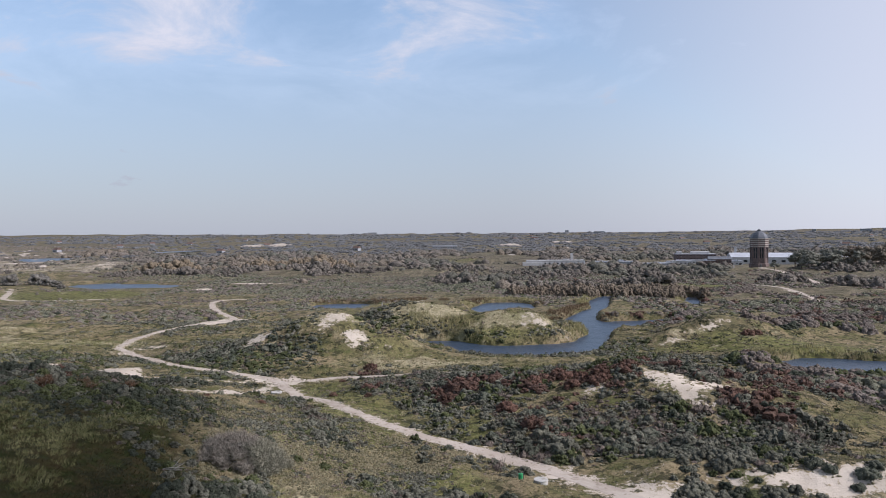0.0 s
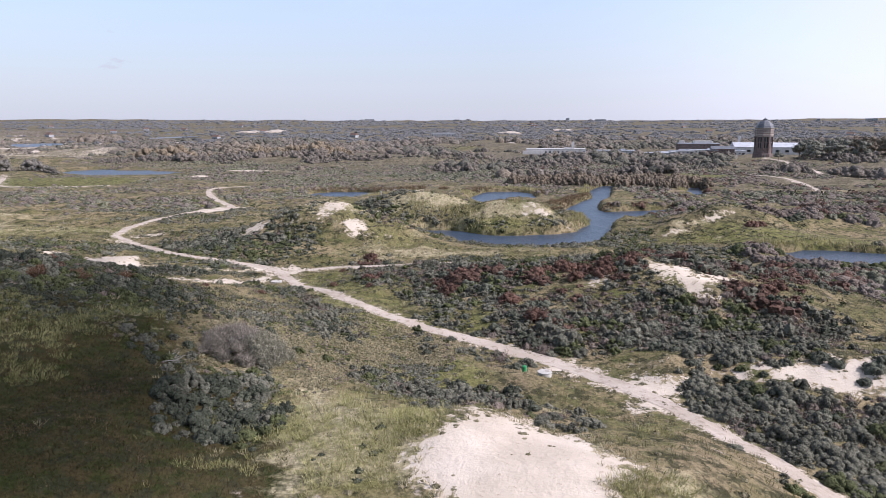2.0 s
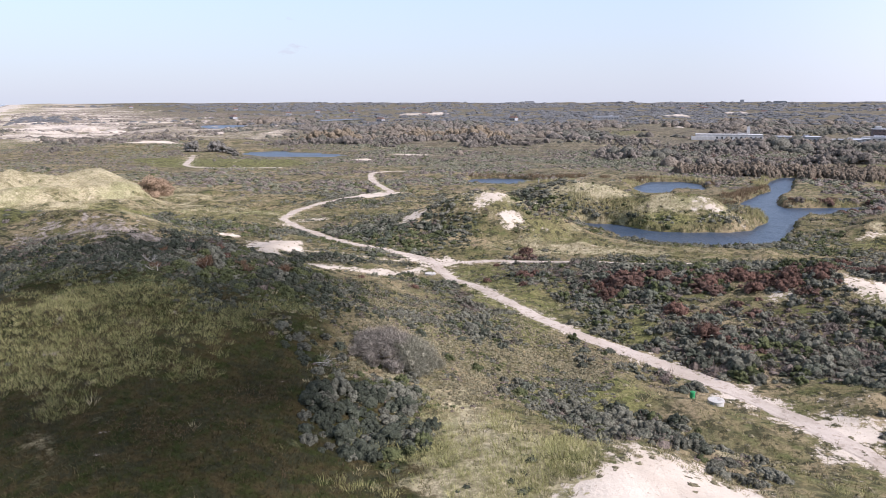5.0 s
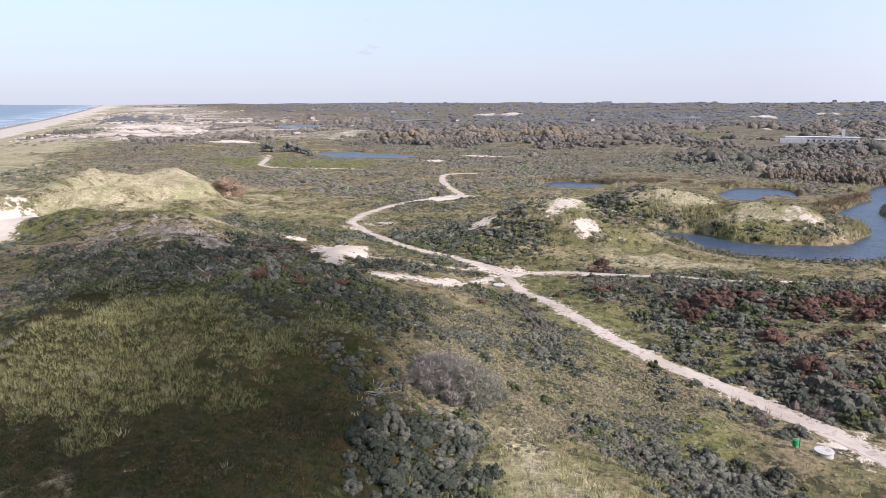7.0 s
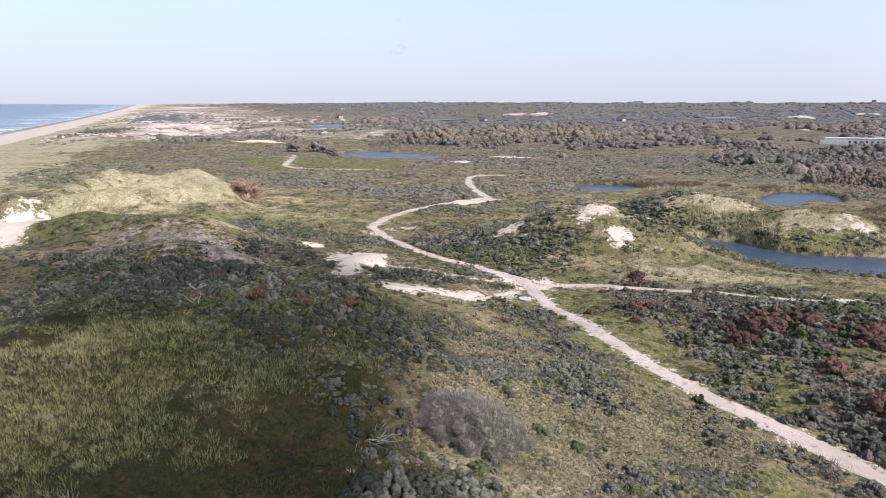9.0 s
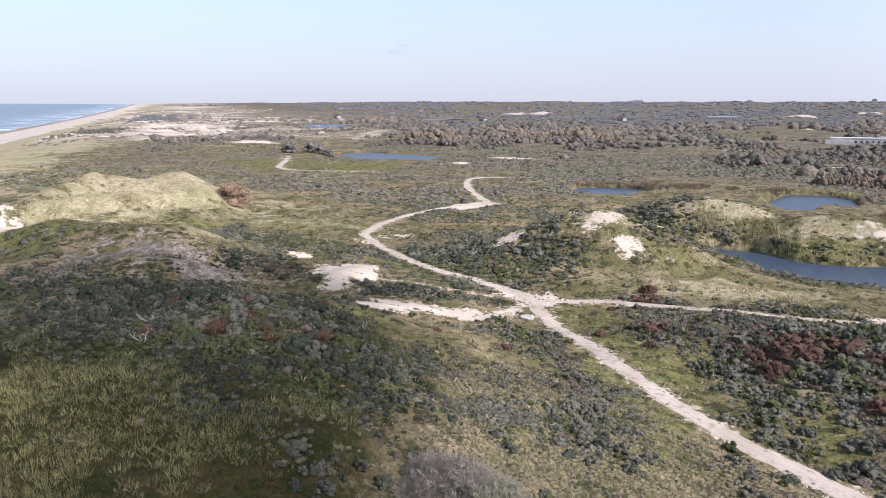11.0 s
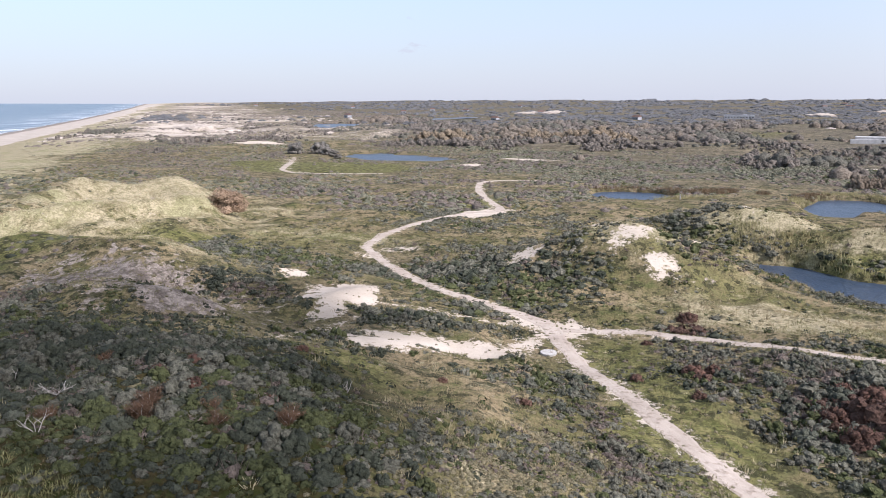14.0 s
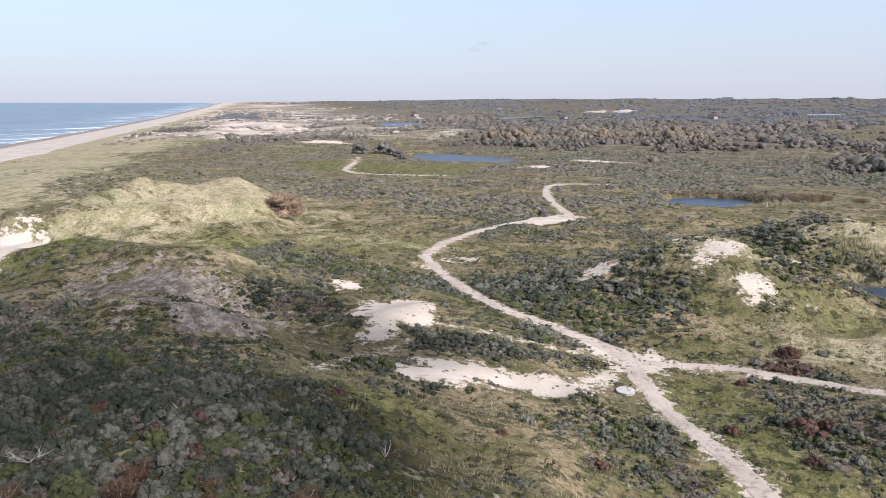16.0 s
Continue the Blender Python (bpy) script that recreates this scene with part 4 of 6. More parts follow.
THICKETS_MID = [
    (-24.5, 71, 5.5, 6.5, 4.6), (-24, 129, 3, 4, 1.6), (-28, 144, 2.5, 3, 1.2), (-34, 154, 3, 4, 0.8), (-20, 197, 6, 4, 0.9), (-18, 227, 8, 5, 1.0), (-16, 112, 6, 6, 0.8), (-28, 110, 6, 7, 0.25), (-9, 96, 4, 4, 0.8), (-13, 161, 14, 8, 0.9),
    (-3, 151, 12, 8, 1.2), (0, 88, 9, 5, 1.7), (8, 76, 7, 5, 1.9), (8, 256, 7, 3, 1.5), (-4, 262, 5, 3, 1.2), (-24, 270, 6, 4, 1.0), (10, 160, 10, 5, 0.8),
    (14, 69, 5, 4, 1.5), (24, 254, 8, 2.5, 0.9), (25, 118, 32, 11, 1.4), (30, 155, 26, 9, 1.2), (34, 223, 18, 2.5, 1.5),
    (36, 116, 14, 6, 1.0), (39, 254, 5, 3, 1.4),
]
THICKETS_EAST = [
    (42, 84, 10, 9, 2.2), (44, 120, 18, 10, 1.0), (48, 72, 14, 9, 1.5), (58, 122, 12, 6, 1.0), (62, 150, 24, 14, 1.1),
    (66, 243, 4, 8, 1.0),
]
THICKETS = THICKETS_WEST + THICKETS_MID + THICKETS_EAST
OPENS_WEST = [
    (-113, 152, 20, 9, -1.8), (-98, 160, 14, 8, -0.8), (-128, 166, 22, 9, -1.0),
    (-252, 452, 45, 32, -2.5), (-225, 530, 52, 12, -2.0), (-205, 260, 52, 45, -1.3), (-190, 190, 40, 20, -0.9), (-132, 178, 26, 10, -0.9),
    (-128, 245, 28, 15, -1.5), (-60, 75, 12, 9, -1.6), (-45, 66, 14, 12, -2.4), (-44, 134, 10, 8, -1.0), (-38, 57, 12, 8, -2.0),
    (-38, 122, 11, 14, -1.7), (-26, 166, 6, 8, -0.6), (-20, 149, 6, 7, -1.0), (-10, 140, 6, 7, -1.2), (-31, 172, 5, 7, -1.0), (-22, 138, 3, 8, -1.0), (-14, 124, 4, 10, -2.0),
    (-14, 214, 24, 10, -1.7), (-12, 78, 9, 10, -1.6),
]
OPENS_MID = [
    (6, 126, 4, 7, -1.5), (26, 125, 9, 4, -0.5), (41, 134, 5, 3, -0.8),
    (-6, 98, 7, 4, -1.0), (0, 60, 18, 14, -1.8), (4, 206, 26, 9, -1.7), (10, 112, 7, 6, -0.8), (14, 97, 8, 5, -2.5),
    (16, 84, 5, 6, -1.6), (14, 269, 22, 9, -0.9), (24, 68, 6, 8, -1.0), (24, 88, 4, 9, -2.0), (26, 75, 8, 10, -1.0),
    (28, 103, 7, 5, -1.8), (68, 112, 10, 10, -1.3), (78, 130, 10, 9, -1.2), (92, 246, 18, 8, -2.0), (110, 236, 22, 11, -2.5),
    (112, 232, 30, 18, -2.0),
]
OPENS = OPENS_WEST + OPENS_MID


def scrub(x, y):
    return 0.4 * hollows(x, y) + fields(x, y, THICKETS) + fields(x, y, OPENS) + 0.85 * grain(x, y, 17, 11) + 0.6 * grain(x, y, 6, 12)


REDS_WEST = [
    (-104, 224, 4, 3, 1.2), (-21, 188, 2.5, 2.5, 2.0), (-18, 160, 4, 3, 0.4), (6, 152, 5, 3.5, 1.4),
    (16, 134, 6, 3, 0.5), (20, 118, 3, 3, 0.5), (24, 146, 7, 4, 1.1), (33, 142, 8, 5, 1.5), (57, 131, 8, 5, 1.5),
    (68, 138, 8, 6, 0.9), (80, 152, 12, 8, 1.0),
]
REDS = REDS_WEST
BROWNS_WEST = [
    (46, 76, 10, 8, 0.3), (60, 84, 8, 8, 0.4), (22, 128, 18, 12, 0.5), (44, 122, 16, 12, 0.5), (-14, 165, 14, 7, 0.75), (-2, 150, 10, 10, 0.7), (-22, 178, 8, 4, 0.4), (-24, 129, 3.5, 4, 1.2), (-28, 145, 3, 4, 0.9), (-18, 194, 6, 3, 0.5), (-18, 221, 5, 4, 0.9),
    (-133, 142, 14, 6, 1.0), (-86, 128, 12, 5, 0.8), (-74, 96, 16, 8, 0.35), (-56, 92, 10, 8, 0.35),
    (-190, 292, 9, 6, 1.0), (-120, 205, 8, 4, 0.9), (-104, 176, 6, 4, 1.2), (-58, 206, 7, 5, 0.5), (-14, 226, 10, 4, 0.8),
    (105, 270, 20, 8, 0.6),
]
BROWNS = BROWNS_WEST

x, y = seeds(-152, 84, 30, 312, 1.36)
keep = clear(x, y) & (x < 0.68 * y + 22) & (x > -1.9 * y + 20)
x, y = x[keep], y[keep]
thick = scrub(x, y)
full = thick > 0.12 + rng.uniform(-0.3, 0.3, len(x))
bx, by = x[full], y[full]
size = (0.52 + 1.15 * rng.uniform(0, 1, len(bx)) ** 1.7) * (0.80 + 0.45 * smooth(0.2, 1.5, thick[full]))
size = size * (1 - 0.15 * np.clip(fields(bx, by, [(-68, 102, 40, 20, 1.2), (-40, 100, 24, 26, 0.8)]), 0, 1))
size = size * (1 + 0.28 * smooth(-15, 5, bx) * smooth(100, 112, by) * smooth(185, 165, by))
pick = rng.uniform(0, 1, len(bx))
red = fields(bx, by, REDS) * 0.42 > pick
brown = ~red & (fields(bx, by, BROWNS) * 0.7 + 0.04 + 0.22 * grain(bx, by, 20, 13) > rng.uniform(0, 1, len(bx)))
# Dark-leaved thickets; on the hill these also stand in for cloud shade.
shady = np.clip(fields(bx, by, [(-62, 206, 20, 12, 1.3), (-44, 211, 14, 8, 1.0), (-118, 134, 18, 10, 1.0), (-110, 186, 8, 12, 0.9), (-72, 108, 36, 18, 1.0), (-95, 135, 34, 12, 0.9), (-25, 72, 8, 8, 2.0), (-66, 178, 14, 6, 0.6), (-104, 176, 11, 7, 1.2), (-140, 213, 9, 5, 1.0), (-130, 140, 16, 6, 1.0), (-40, 104, 20, 18, 0.7)]), 0, 1)
green = ~red & ~brown & (0.02 + 0.30 * np.clip(fields(bx, by, [(-55, 208, 20, 12, 1.0), (-60, 110, 24, 12, 0.6), (-16, 160, 14, 8, 0.7)]), 0, 1) + 0.45 * grain(bx, by, 13, 14) > rng.uniform(-0.05, 0.65, len(bx)))
dark = ~red & ~brown & ~green & (0.02 + 0.50 * shady + 0.28 * grain(bx, by, 11, 15) > rng.uniform(-0.05, 0.80, len(bx)))
by_bush = fields(bx, by, [(-24.5, 71, 6, 6, 1.0)]) > 0.4
green, brown, red = green & ~by_bush, brown & ~by_bush, red & ~by_bush
dark = dark | (by_bush & (rng.uniform(0, 1, len(bx)) < 0.6))
grey = ~(red | brown | green | dark)
size = size * np.where(red, 1.3, 1.0)
single = (shady < 0.8) & (size > np.where(bx < -30, 0.62, 1.15)) & (grey | red) & (np.abs(bx + 25 - 0.35 * (by - 100)) < 62) & (by < 165) & (rng.uniform(0, 1, len(bx)) < 0.22)
SINGLES = [(float(a), float(b), float(r), bool(k)) for a, b, r, k in zip(bx[single], by[single], size[single], red[single])][:240]
left = np.arange(len(bx)) >= (np.flatnonzero(single)[239] + 1 if single.sum() > 240 else 10**9)
grey, red = grey & (~single | left), red & (~single | left)
FINE_BUSHES = [lobed(120 + i, 11 + i % 3, q, 1, 9, 0.062) for i, q in enumerate((0.9, 1.0, 0.8, 1.05, 0.75, 0.95))]
BUSHES = [lobed(100 + i, 5, q, 1, 3, 0.14) for i, q in enumerate((0.9, 1.0, 0.8, 1.05, 0.75, 0.95))]
FAR_BUSHES = [joined(mound(110 + i, 1, q, 9, 0.25), soup(tufts(11, 0.25, q, 0.5, 110 + i))) for i, q in enumerate((0.9, 1.0, 0.8, 1.05))]
BARE_BUSHES = [joined(moved(mound(140 + i, 1, 0.8), 0.78, (0, 0, 0)), soup(tufts(10, 0.2, 0.8, 0.6, 145 + i) * 0.9), soup(blades(20, 0.75, 0.95, 0.035, 0.55, 150 + i))) for i in range(3)]
tall = rng.uniform(0.55, 1.2, len(bx))
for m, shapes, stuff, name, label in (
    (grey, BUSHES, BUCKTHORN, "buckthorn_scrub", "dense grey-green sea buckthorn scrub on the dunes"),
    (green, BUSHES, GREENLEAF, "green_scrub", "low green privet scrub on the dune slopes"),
    (dark, BUSHES, DARKLEAF, "dark_scrub", "dark-leaved scrub, on the hill also standing in for cloud shade"),
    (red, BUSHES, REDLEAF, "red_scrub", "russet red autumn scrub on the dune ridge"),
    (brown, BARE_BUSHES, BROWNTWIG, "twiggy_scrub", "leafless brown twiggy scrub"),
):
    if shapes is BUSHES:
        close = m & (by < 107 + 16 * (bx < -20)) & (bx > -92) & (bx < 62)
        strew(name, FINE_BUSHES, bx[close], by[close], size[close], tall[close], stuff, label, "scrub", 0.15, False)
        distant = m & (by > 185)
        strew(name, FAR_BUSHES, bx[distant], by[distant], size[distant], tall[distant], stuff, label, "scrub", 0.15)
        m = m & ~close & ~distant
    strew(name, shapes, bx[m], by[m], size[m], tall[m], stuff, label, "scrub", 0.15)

# low heath and grass between the bushes
x, y = seeds(-150, 175, 34, 330, 1.6)
keep = clear(x, y, 0.15, 0.1, 0.5) & (x < 0.66 * y + 16) & (x > -1.7 * y + 20)
x, y = x[keep], y[keep]
low = rng.uniform(0, 1, len(x)) < 0.27 - 0.13 * smooth(100, 220, y) - 0.40 * np.clip(fields(x, y, MOSS_AND_SHADE), 0, 1) + 0.35 * np.clip(fields(x, y, [(-28, 104, 10, 18, 1.0), (-14, 100, 9, 10, 0.6)]), 0, 1)
SPRIGS = [joined(mound(200 + i, 1, 0.7, 9, 0.25), soup(tufts(8, 0.26, 0.75, 0.55, 210 + i))) for i in range(4)]
strew("heath_cushions", SPRIGS, x[low], y[low], rng.uniform(0.28, 0.55, low.sum()) * (1 + 0.6 * smooth(120, 260, y[low])), rng.uniform(0.7, 1.1, low.sum()), SPRIG, "knee-high grey-brown dune heath", "heath")
x, y = seeds(-112, -6, 56, 152, 0.72)
here = fields(x, y, [(-62, 89, 16, 5, 0.8), (-70, 104, 34, 16, 1.0), (-48, 106, 12, 14, 0.8), (-34, 116, 9, 12, -0.5), (-30, 84, 12, 12, -0.3), (-16, 100, 12, 18, -0.8), (-95, 132, 22, 14, 0.6), (-32, 130, 15, 15, -1.3), (-20, 108, 8, 8, 0.3), (-46, 66, 10, 10, -0.9), (-60, 75, 12, 8, -0.5)]) + 0.6 * grain(x, y, 6, 41) + 0.3 * grain(x, y, 2.5, 42)
keep = clear(x, y, 0.3, 0.3, 0.5) & (here > rng.uniform(0.25, 1.2, len(x)))
x, y = x[keep], y[keep]
shade_kind = grain(x, y, 9, 43) + rng.uniform(-0.4, 0.4, len(x))
# Mostly the dark leaf, so the hill's cloud shade is in the colour.
for m, stuff, label in ((shade_kind < 0.15, DARKLEAF, "knee-high scrub on the dune hill, darkened for cloud shade"), ((shade_kind >= 0.15) & (shade_kind < 0.45), BUCKTHORN, "knee-high grey buckthorn on the dune hill"), (shade_kind >= 0.45, GREENLEAF, "knee-high green scrub on the dune hill")):
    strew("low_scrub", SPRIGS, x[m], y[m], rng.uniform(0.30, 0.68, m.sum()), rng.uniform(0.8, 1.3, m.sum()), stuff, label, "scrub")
x, y = seeds(-44, 6, 70, 138, 0.64)
keep = clear(x, y, 0.5, 0.4, 0.5) & (fields(x, y, [(-17, 100, 13, 20, 1.7), (-30, 120, 9, 12, 1.0), (-8, 106, 8, 7, 0.9), (-28, 112, 8, 9, 0.7), (-12, 78, 6, 5, -0.8)]) + 0.5 * grain(x, y, 5, 50) > rng.uniform(0.3, 1.1, len(x)))
x, y = x[keep], y[keep]
patch = 0.8 * grain(x, y, 5.5, 51) + 0.5 * grain(x, y, 2.2, 52) + rng.uniform(-0.25, 0.25, len(x))
for low_patch, high_patch, stuff, grow, label in ((-9, 0.18, SPRIG, 1.0, "dense knee-high tan dune heath on the slope"), (0.18, 0.32, BROWNTWIG, 0.9, "knee-high brown heath on the slope"),
                                                  (0.32, 0.48, GREENLEAF, 1.1, "knee-high green heath on the slope"), (0.48, 9, BUCKTHORN, 1.5, "low grey-green buckthorn in the slope's heath")):
    m = (patch >= low_patch) & (patch < high_patch)
    strew("heath_cushions", SPRIGS, x[m], y[m], grow * rng.uniform(0.26, 0.50, m.sum()), rng.uniform(0.7, 1.2, m.sum()), stuff, label, "heath")
x, y = seeds(-150, 90, 34, 300, 0.62)
keep = clear(x, y, -0.5, -0.5, 0.3) & (x < 0.66 * y + 16) & (x > -1.7 * y + 20)
x, y = x[keep], y[keep]
some = rng.uniform(0, 1, len(x)) < (0.44 - 0.24 * smooth(90, 230, y)) * (1 - 0.97 * np.clip(fields(x, y, MOSS_AND_SHADE), 0, 1)) * (1 - 0.5 * smooth(0.1, 0.9, scrub(x, y))) * (1 + 0.8 * np.clip(fields(x, y, [(-39, 126, 12, 14, 1.0), (-17, 81, 7, 7, 0.8)]), 0, 1)) * smooth(-0.9, 0.4, np.minimum(path_gap(x, y), sand_gap(x, y)) + 0.2)
x, y = x[some], y[some]
dry = fields(x, y, [(-39, 126, 11, 13, 1.4), (-17, 82, 12, 12, 0.8), (-40, 140, 12, 8, 0.6), (30, 70, 10, 14, 0.6), (-12, 212, 24, 9, 0.8), (-20, 150, 10, 10, 0.3), (10, 112, 12, 10, 0.5)]) + 0.7 * grain(x, y, 8, 33) > 0.42
GRASSES = [blades(6, 0.34, 0.42, 0.030, 0.26, 220 + i) for i in range(5)]
far_grow = 1 + 0.5 * smooth(110, 240, y)
for m, stuff, label in ((dry, DRYGRASS, "tan dry dune grass"), (~dry, GRASS, "rough olive dune grass")):
    strew("dune_grass", GRASSES, x[m], y[m], rng.uniform(0.7, 1.4, m.sum()) * far_grow[m], rng.uniform(0.6, 1.2, m.sum()), stuff, label, "grass", 0.0)

# small scattered shrubs over the open dune slopes
TUFTLETS = [soup(np.concatenate([tufts(11, 0.30, 0.8, 0.6, 280 + i), core(280 + i, 0.7, 0.62)[:12]])) for i in range(5)]
x, y = seeds(-150, 128, 112, 318, 1.2)
lively = 0.55 * grain(x, y, 7, 64) + 0.5 * grain(x, y, 2.6, 65) - 0.10 + 0.50 * np.clip(fields(x, y, [(-40, 226, 34, 16, 1.0), (-14, 278, 30, 12, 0.8), (100, 254, 30, 16, 0.7)]), 0, 1) - 0.4 * np.clip(fields(x, y, [(0, 208, 26, 9, 1.0)]), 0, 1)
keep = clear(x, y, 0.8, 0.6, 2.0) & (lively > rng.uniform(0.0, 0.9, len(x))) & (x < 0.70 * y + 16) & (x > -1.7 * y + 20)
x, y = x[keep], y[keep]
sort = grain(x, y, 10, 67) + rng.uniform(-0.6, 0.6, len(x))
for m, stuff, label in ((sort < -0.25, DARKLEAF, "small dark shrubs dotted over the dune slopes"), ((sort >= -0.25) & (sort < 0.2), GREENLEAF, "small green shrubs dotted over the dune slopes"),
                        ((sort >= 0.2) & (sort < 0.5), BUCKTHORN, "small grey buckthorn dotted over the dune slopes"), (sort >= 0.5, BROWNTWIG, "small brown shrubs dotted over the dune slopes")):
    strew("dune_shrubs", TUFTLETS, x[m], y[m], rng.uniform(0.35, 0.95, m.sum()), rng.uniform(0.7, 1.2, m.sum()), stuff, label, "scrub")

x, y = seeds(-620, -200, 60, 620, 5.0)
c = inland(x, y)
keep = (c > 14) & (c < 190) & (np.hypot(x, y) < 720) & (0.7 * grain(x, y, 30, 83) + 0.5 * grain(x, y, 9, 84) - 0.05 > rng.uniform(0.0, 0.8, len(x)))
strew("dune_shrubs", TUFTLETS, x[keep], y[keep], rng.uniform(0.6, 1.9, keep.sum()), rng.uniform(0.4, 0.8, keep.sum()), VALLEYLEAF, "low grey-olive shrubs dotted over the pale fore-dune", "scrub")

# heather and moss tufts on the dark hill
x, y = seeds(-78, -14, 42, 100, 0.42)
keep = clear(x, y) & (np.clip(fields(x, y, MOSS_AND_SHADE), 0, 1.2) * smooth(112, 84, y) > rng.uniform(0.25, 1.1, len(x)))
x, y = x[keep], y[keep]
HEATHER = [blades(6, 0.30, 0.26, 0.036, 0.20, 270 + i) for i in range(4)]
strew("heather_tufts", HEATHER, x, y, rng.uniform(0.7, 1.5, len(x)), rng.uniform(0.6, 1.2, len(x)), MOSSTUFT, "dark olive moss and heather tufts on the hill", "heath", 0.0)
keep = fields(x, y, [(-37, 69, 6, 2.5, 1.0), (-55, 70, 5, 3, 0.9), (-30, 60, 7, 3, 0.8), (-46, 58, 8, 3, 0.8)]) + 0.5 * grain(x, y, 3, 59) > rng.uniform(0.5, 1.1, len(x))
strew("dead_heather", HEATHER, x[keep], y[keep], rng.uniform(0.8, 1.4, keep.sum()), rng.uniform(0.6, 1.1, keep.sum()), BROWNREED, "patches of brown dead heather on the mossy hill", "heath", 0.0)

# dark tufts along the tracks and on the sand
x, y = seeds(-115, 66, 48, 245, 0.8)
gap = np.minimum(np.abs(path_gap(x, y) + 0.1), np.abs(sand_gap(x, y)) * 0.8 + 0.1)
keep = ((gap < 0.75) & (rng.uniform(0, 1, len(x)) < 0.30) & (grain(x, y, 4, 34) > -0.2)) | ((sand_gap(x, y) < 0.3) & (grain(x, y, 3, 46) > 0.25) & (rng.uniform(0, 1, len(x)) < 0.12) & (path_gap(x, y) > 0))
strew("verge_tufts", SPRIGS, x[keep], y[keep], rng.uniform(0.14, 0.42, keep.sum()), rng.uniform(0.6, 1.1, keep.sum()), SPRIG, "small dark tufts along sandy edges", "tufts")

# marram on the open sand ridges
TUSSOCKS = [blades(18, 0.36, 0.62, 0.034, 0.36, 240 + i) for i in range(5)]
x, y = seeds(-330, 130, 34, 330, 1.5)
straw_here = fields(x, y, STRAW) - 2.0 * hollows(x, y) + 0.5 * grain(x, y, 7, 16) + 0.3 * grain(x, y, 3, 56)
keep = clear(x, y, 0.3, 0.2, 0.8) & (straw_here > rng.uniform(0.25, 1.0, len(x))) & (x > -2.0 * y + 10)
x, y = x[keep], y[keep]
strew("marram_grass", TUSSOCKS, x, y, rng.uniform(0.7, 1.35, len(x)), rng.uniform(0.75, 1.15, len(x)), MARRAM, "pale straw-green marram tussocks", "grass", 0.0)
TUFTY = [blades(34, 0.52, 0.66, 0.016, 0.36, 250 + i) for i in range(5)]
x, y = seeds(-92, -38, 56, 98, 0.80)
keep = clear(x, y) & (fields(x, y, [(-60, 74, 14, 9, 1.7), (-50, 86, 7, 5, 0.8), (-72, 68, 12, 8, 1.1), (-52, 66, 8, 6, 0.6)]) - 0.25 + 1.1 * grain(x, y, 5, 16) + 0.5 * grain(x, y, 2, 77) > rng.uniform(0.2, 1.0, len(x)))
strew("marram_grass", TUFTY, x[keep], y[keep], rng.uniform(0.7, 1.2, keep.sum()), rng.uniform(0.7, 1.1, keep.sum()), DULLMARRAM, "grey-green marram tussocks on the mossy hill", "grass", 0.0)
x, y = seeds(-24, 24, 42, 84, 0.62)
keep = clear(x, y) & (fields(x, y, [(-7, 64, 9, 9, 1.3), (14, 47, 10, 8, 1.2), (20, 66, 6, 8, 0.2)]) + 0.5 * grain(x, y, 4, 66) > rng.uniform(0.3, 1.1, len(x)))
strew("marram_grass", TUFTY, x[keep], y[keep], rng.uniform(0.7, 1.3, keep.sum()), rng.uniform(0.7, 1.2, keep.sum()), DULLMARRAM, "yellow-green marram round the sand blowout", "grass", 0.0)
a, q = rng.uniform(0, 6.283, 260), rng.uniform(0.75, 1.15, 260)
x, y = np.r_[6 + np.cos(a) * 10.5 * q, 43 + np.cos(a[:60]) * 5 * q[:60]], np.r_[60 + np.sin(a) * 12 * q, 137 + np.sin(a[:60]) * 8.5 * q[:60]]
strew("marram_grass", TUSSOCKS, x, y, rng.uniform(0.5, 1.1, len(x)), rng.uniform(0.7, 1.1, len(x)), MARRAM, "marram tussocks round the sand blowout", "grass", 0.0)

# reed belts
REEDS = [blades(11, 0.8, 2.1, 0.060, 0.55, 260 + i) for i in range(4)]
x, y = seeds(-80, 175, 180, 470, 1.0)
gap = pond_gap(x, y)
belt_w = 4.2 + 2.0 * grain(x, y, 12, 17) + 5.0 * np.clip(fields(x, y, [(-8, 268, 10, 8, 1.0), (35, 300, 18, 20, 0.8), (60, 345, 20, 22, 1.0), (40, 400, 30, 18, 0.8), (-30, 398, 30, 10, 1.2), (22, 252, 22, 8, -0.6)]), -0.6, 1.4)
beds = fields(x, y, [(-20, 404, 24, 9, 1.0), (-32, 380, 17, 3.5, 0.9), (66, 340, 14, 14, 0.6), (44, 318, 18, 8, 0.6)]) + 0.35 * grain(x, y, 8, 47) > 0.6
keep = (gap > 0.2) & (beds | ((gap < belt_w) & (pond_gap(x, y - 4) < gap - 0.3))) & (rng.uniform(0, 1, len(x)) < 0.85)
x, y = x[keep], y[keep]
far_side = fields(x, y, [(35, 318, 24, 14, 1.0), (62, 360, 26, 26, 1.0), (-25, 402, 40, 12, 1.3), (70, 330, 20, 20, 0.6)]) + 0.3 * grain(x, y, 14, 18) > 0.45
for m, stuff, label in ((~far_side, REED, "olive reed belt along the pond bank"), (far_side, BROWNREED, "rust-brown reed belt beyond the ponds")):
    strew("reeds", REEDS, x[m], y[m], rng.uniform(0.7, 1.05, m.sum()), rng.uniform(0.8, 1.1, m.sum()), stuff, label, "reeds", 0.0)

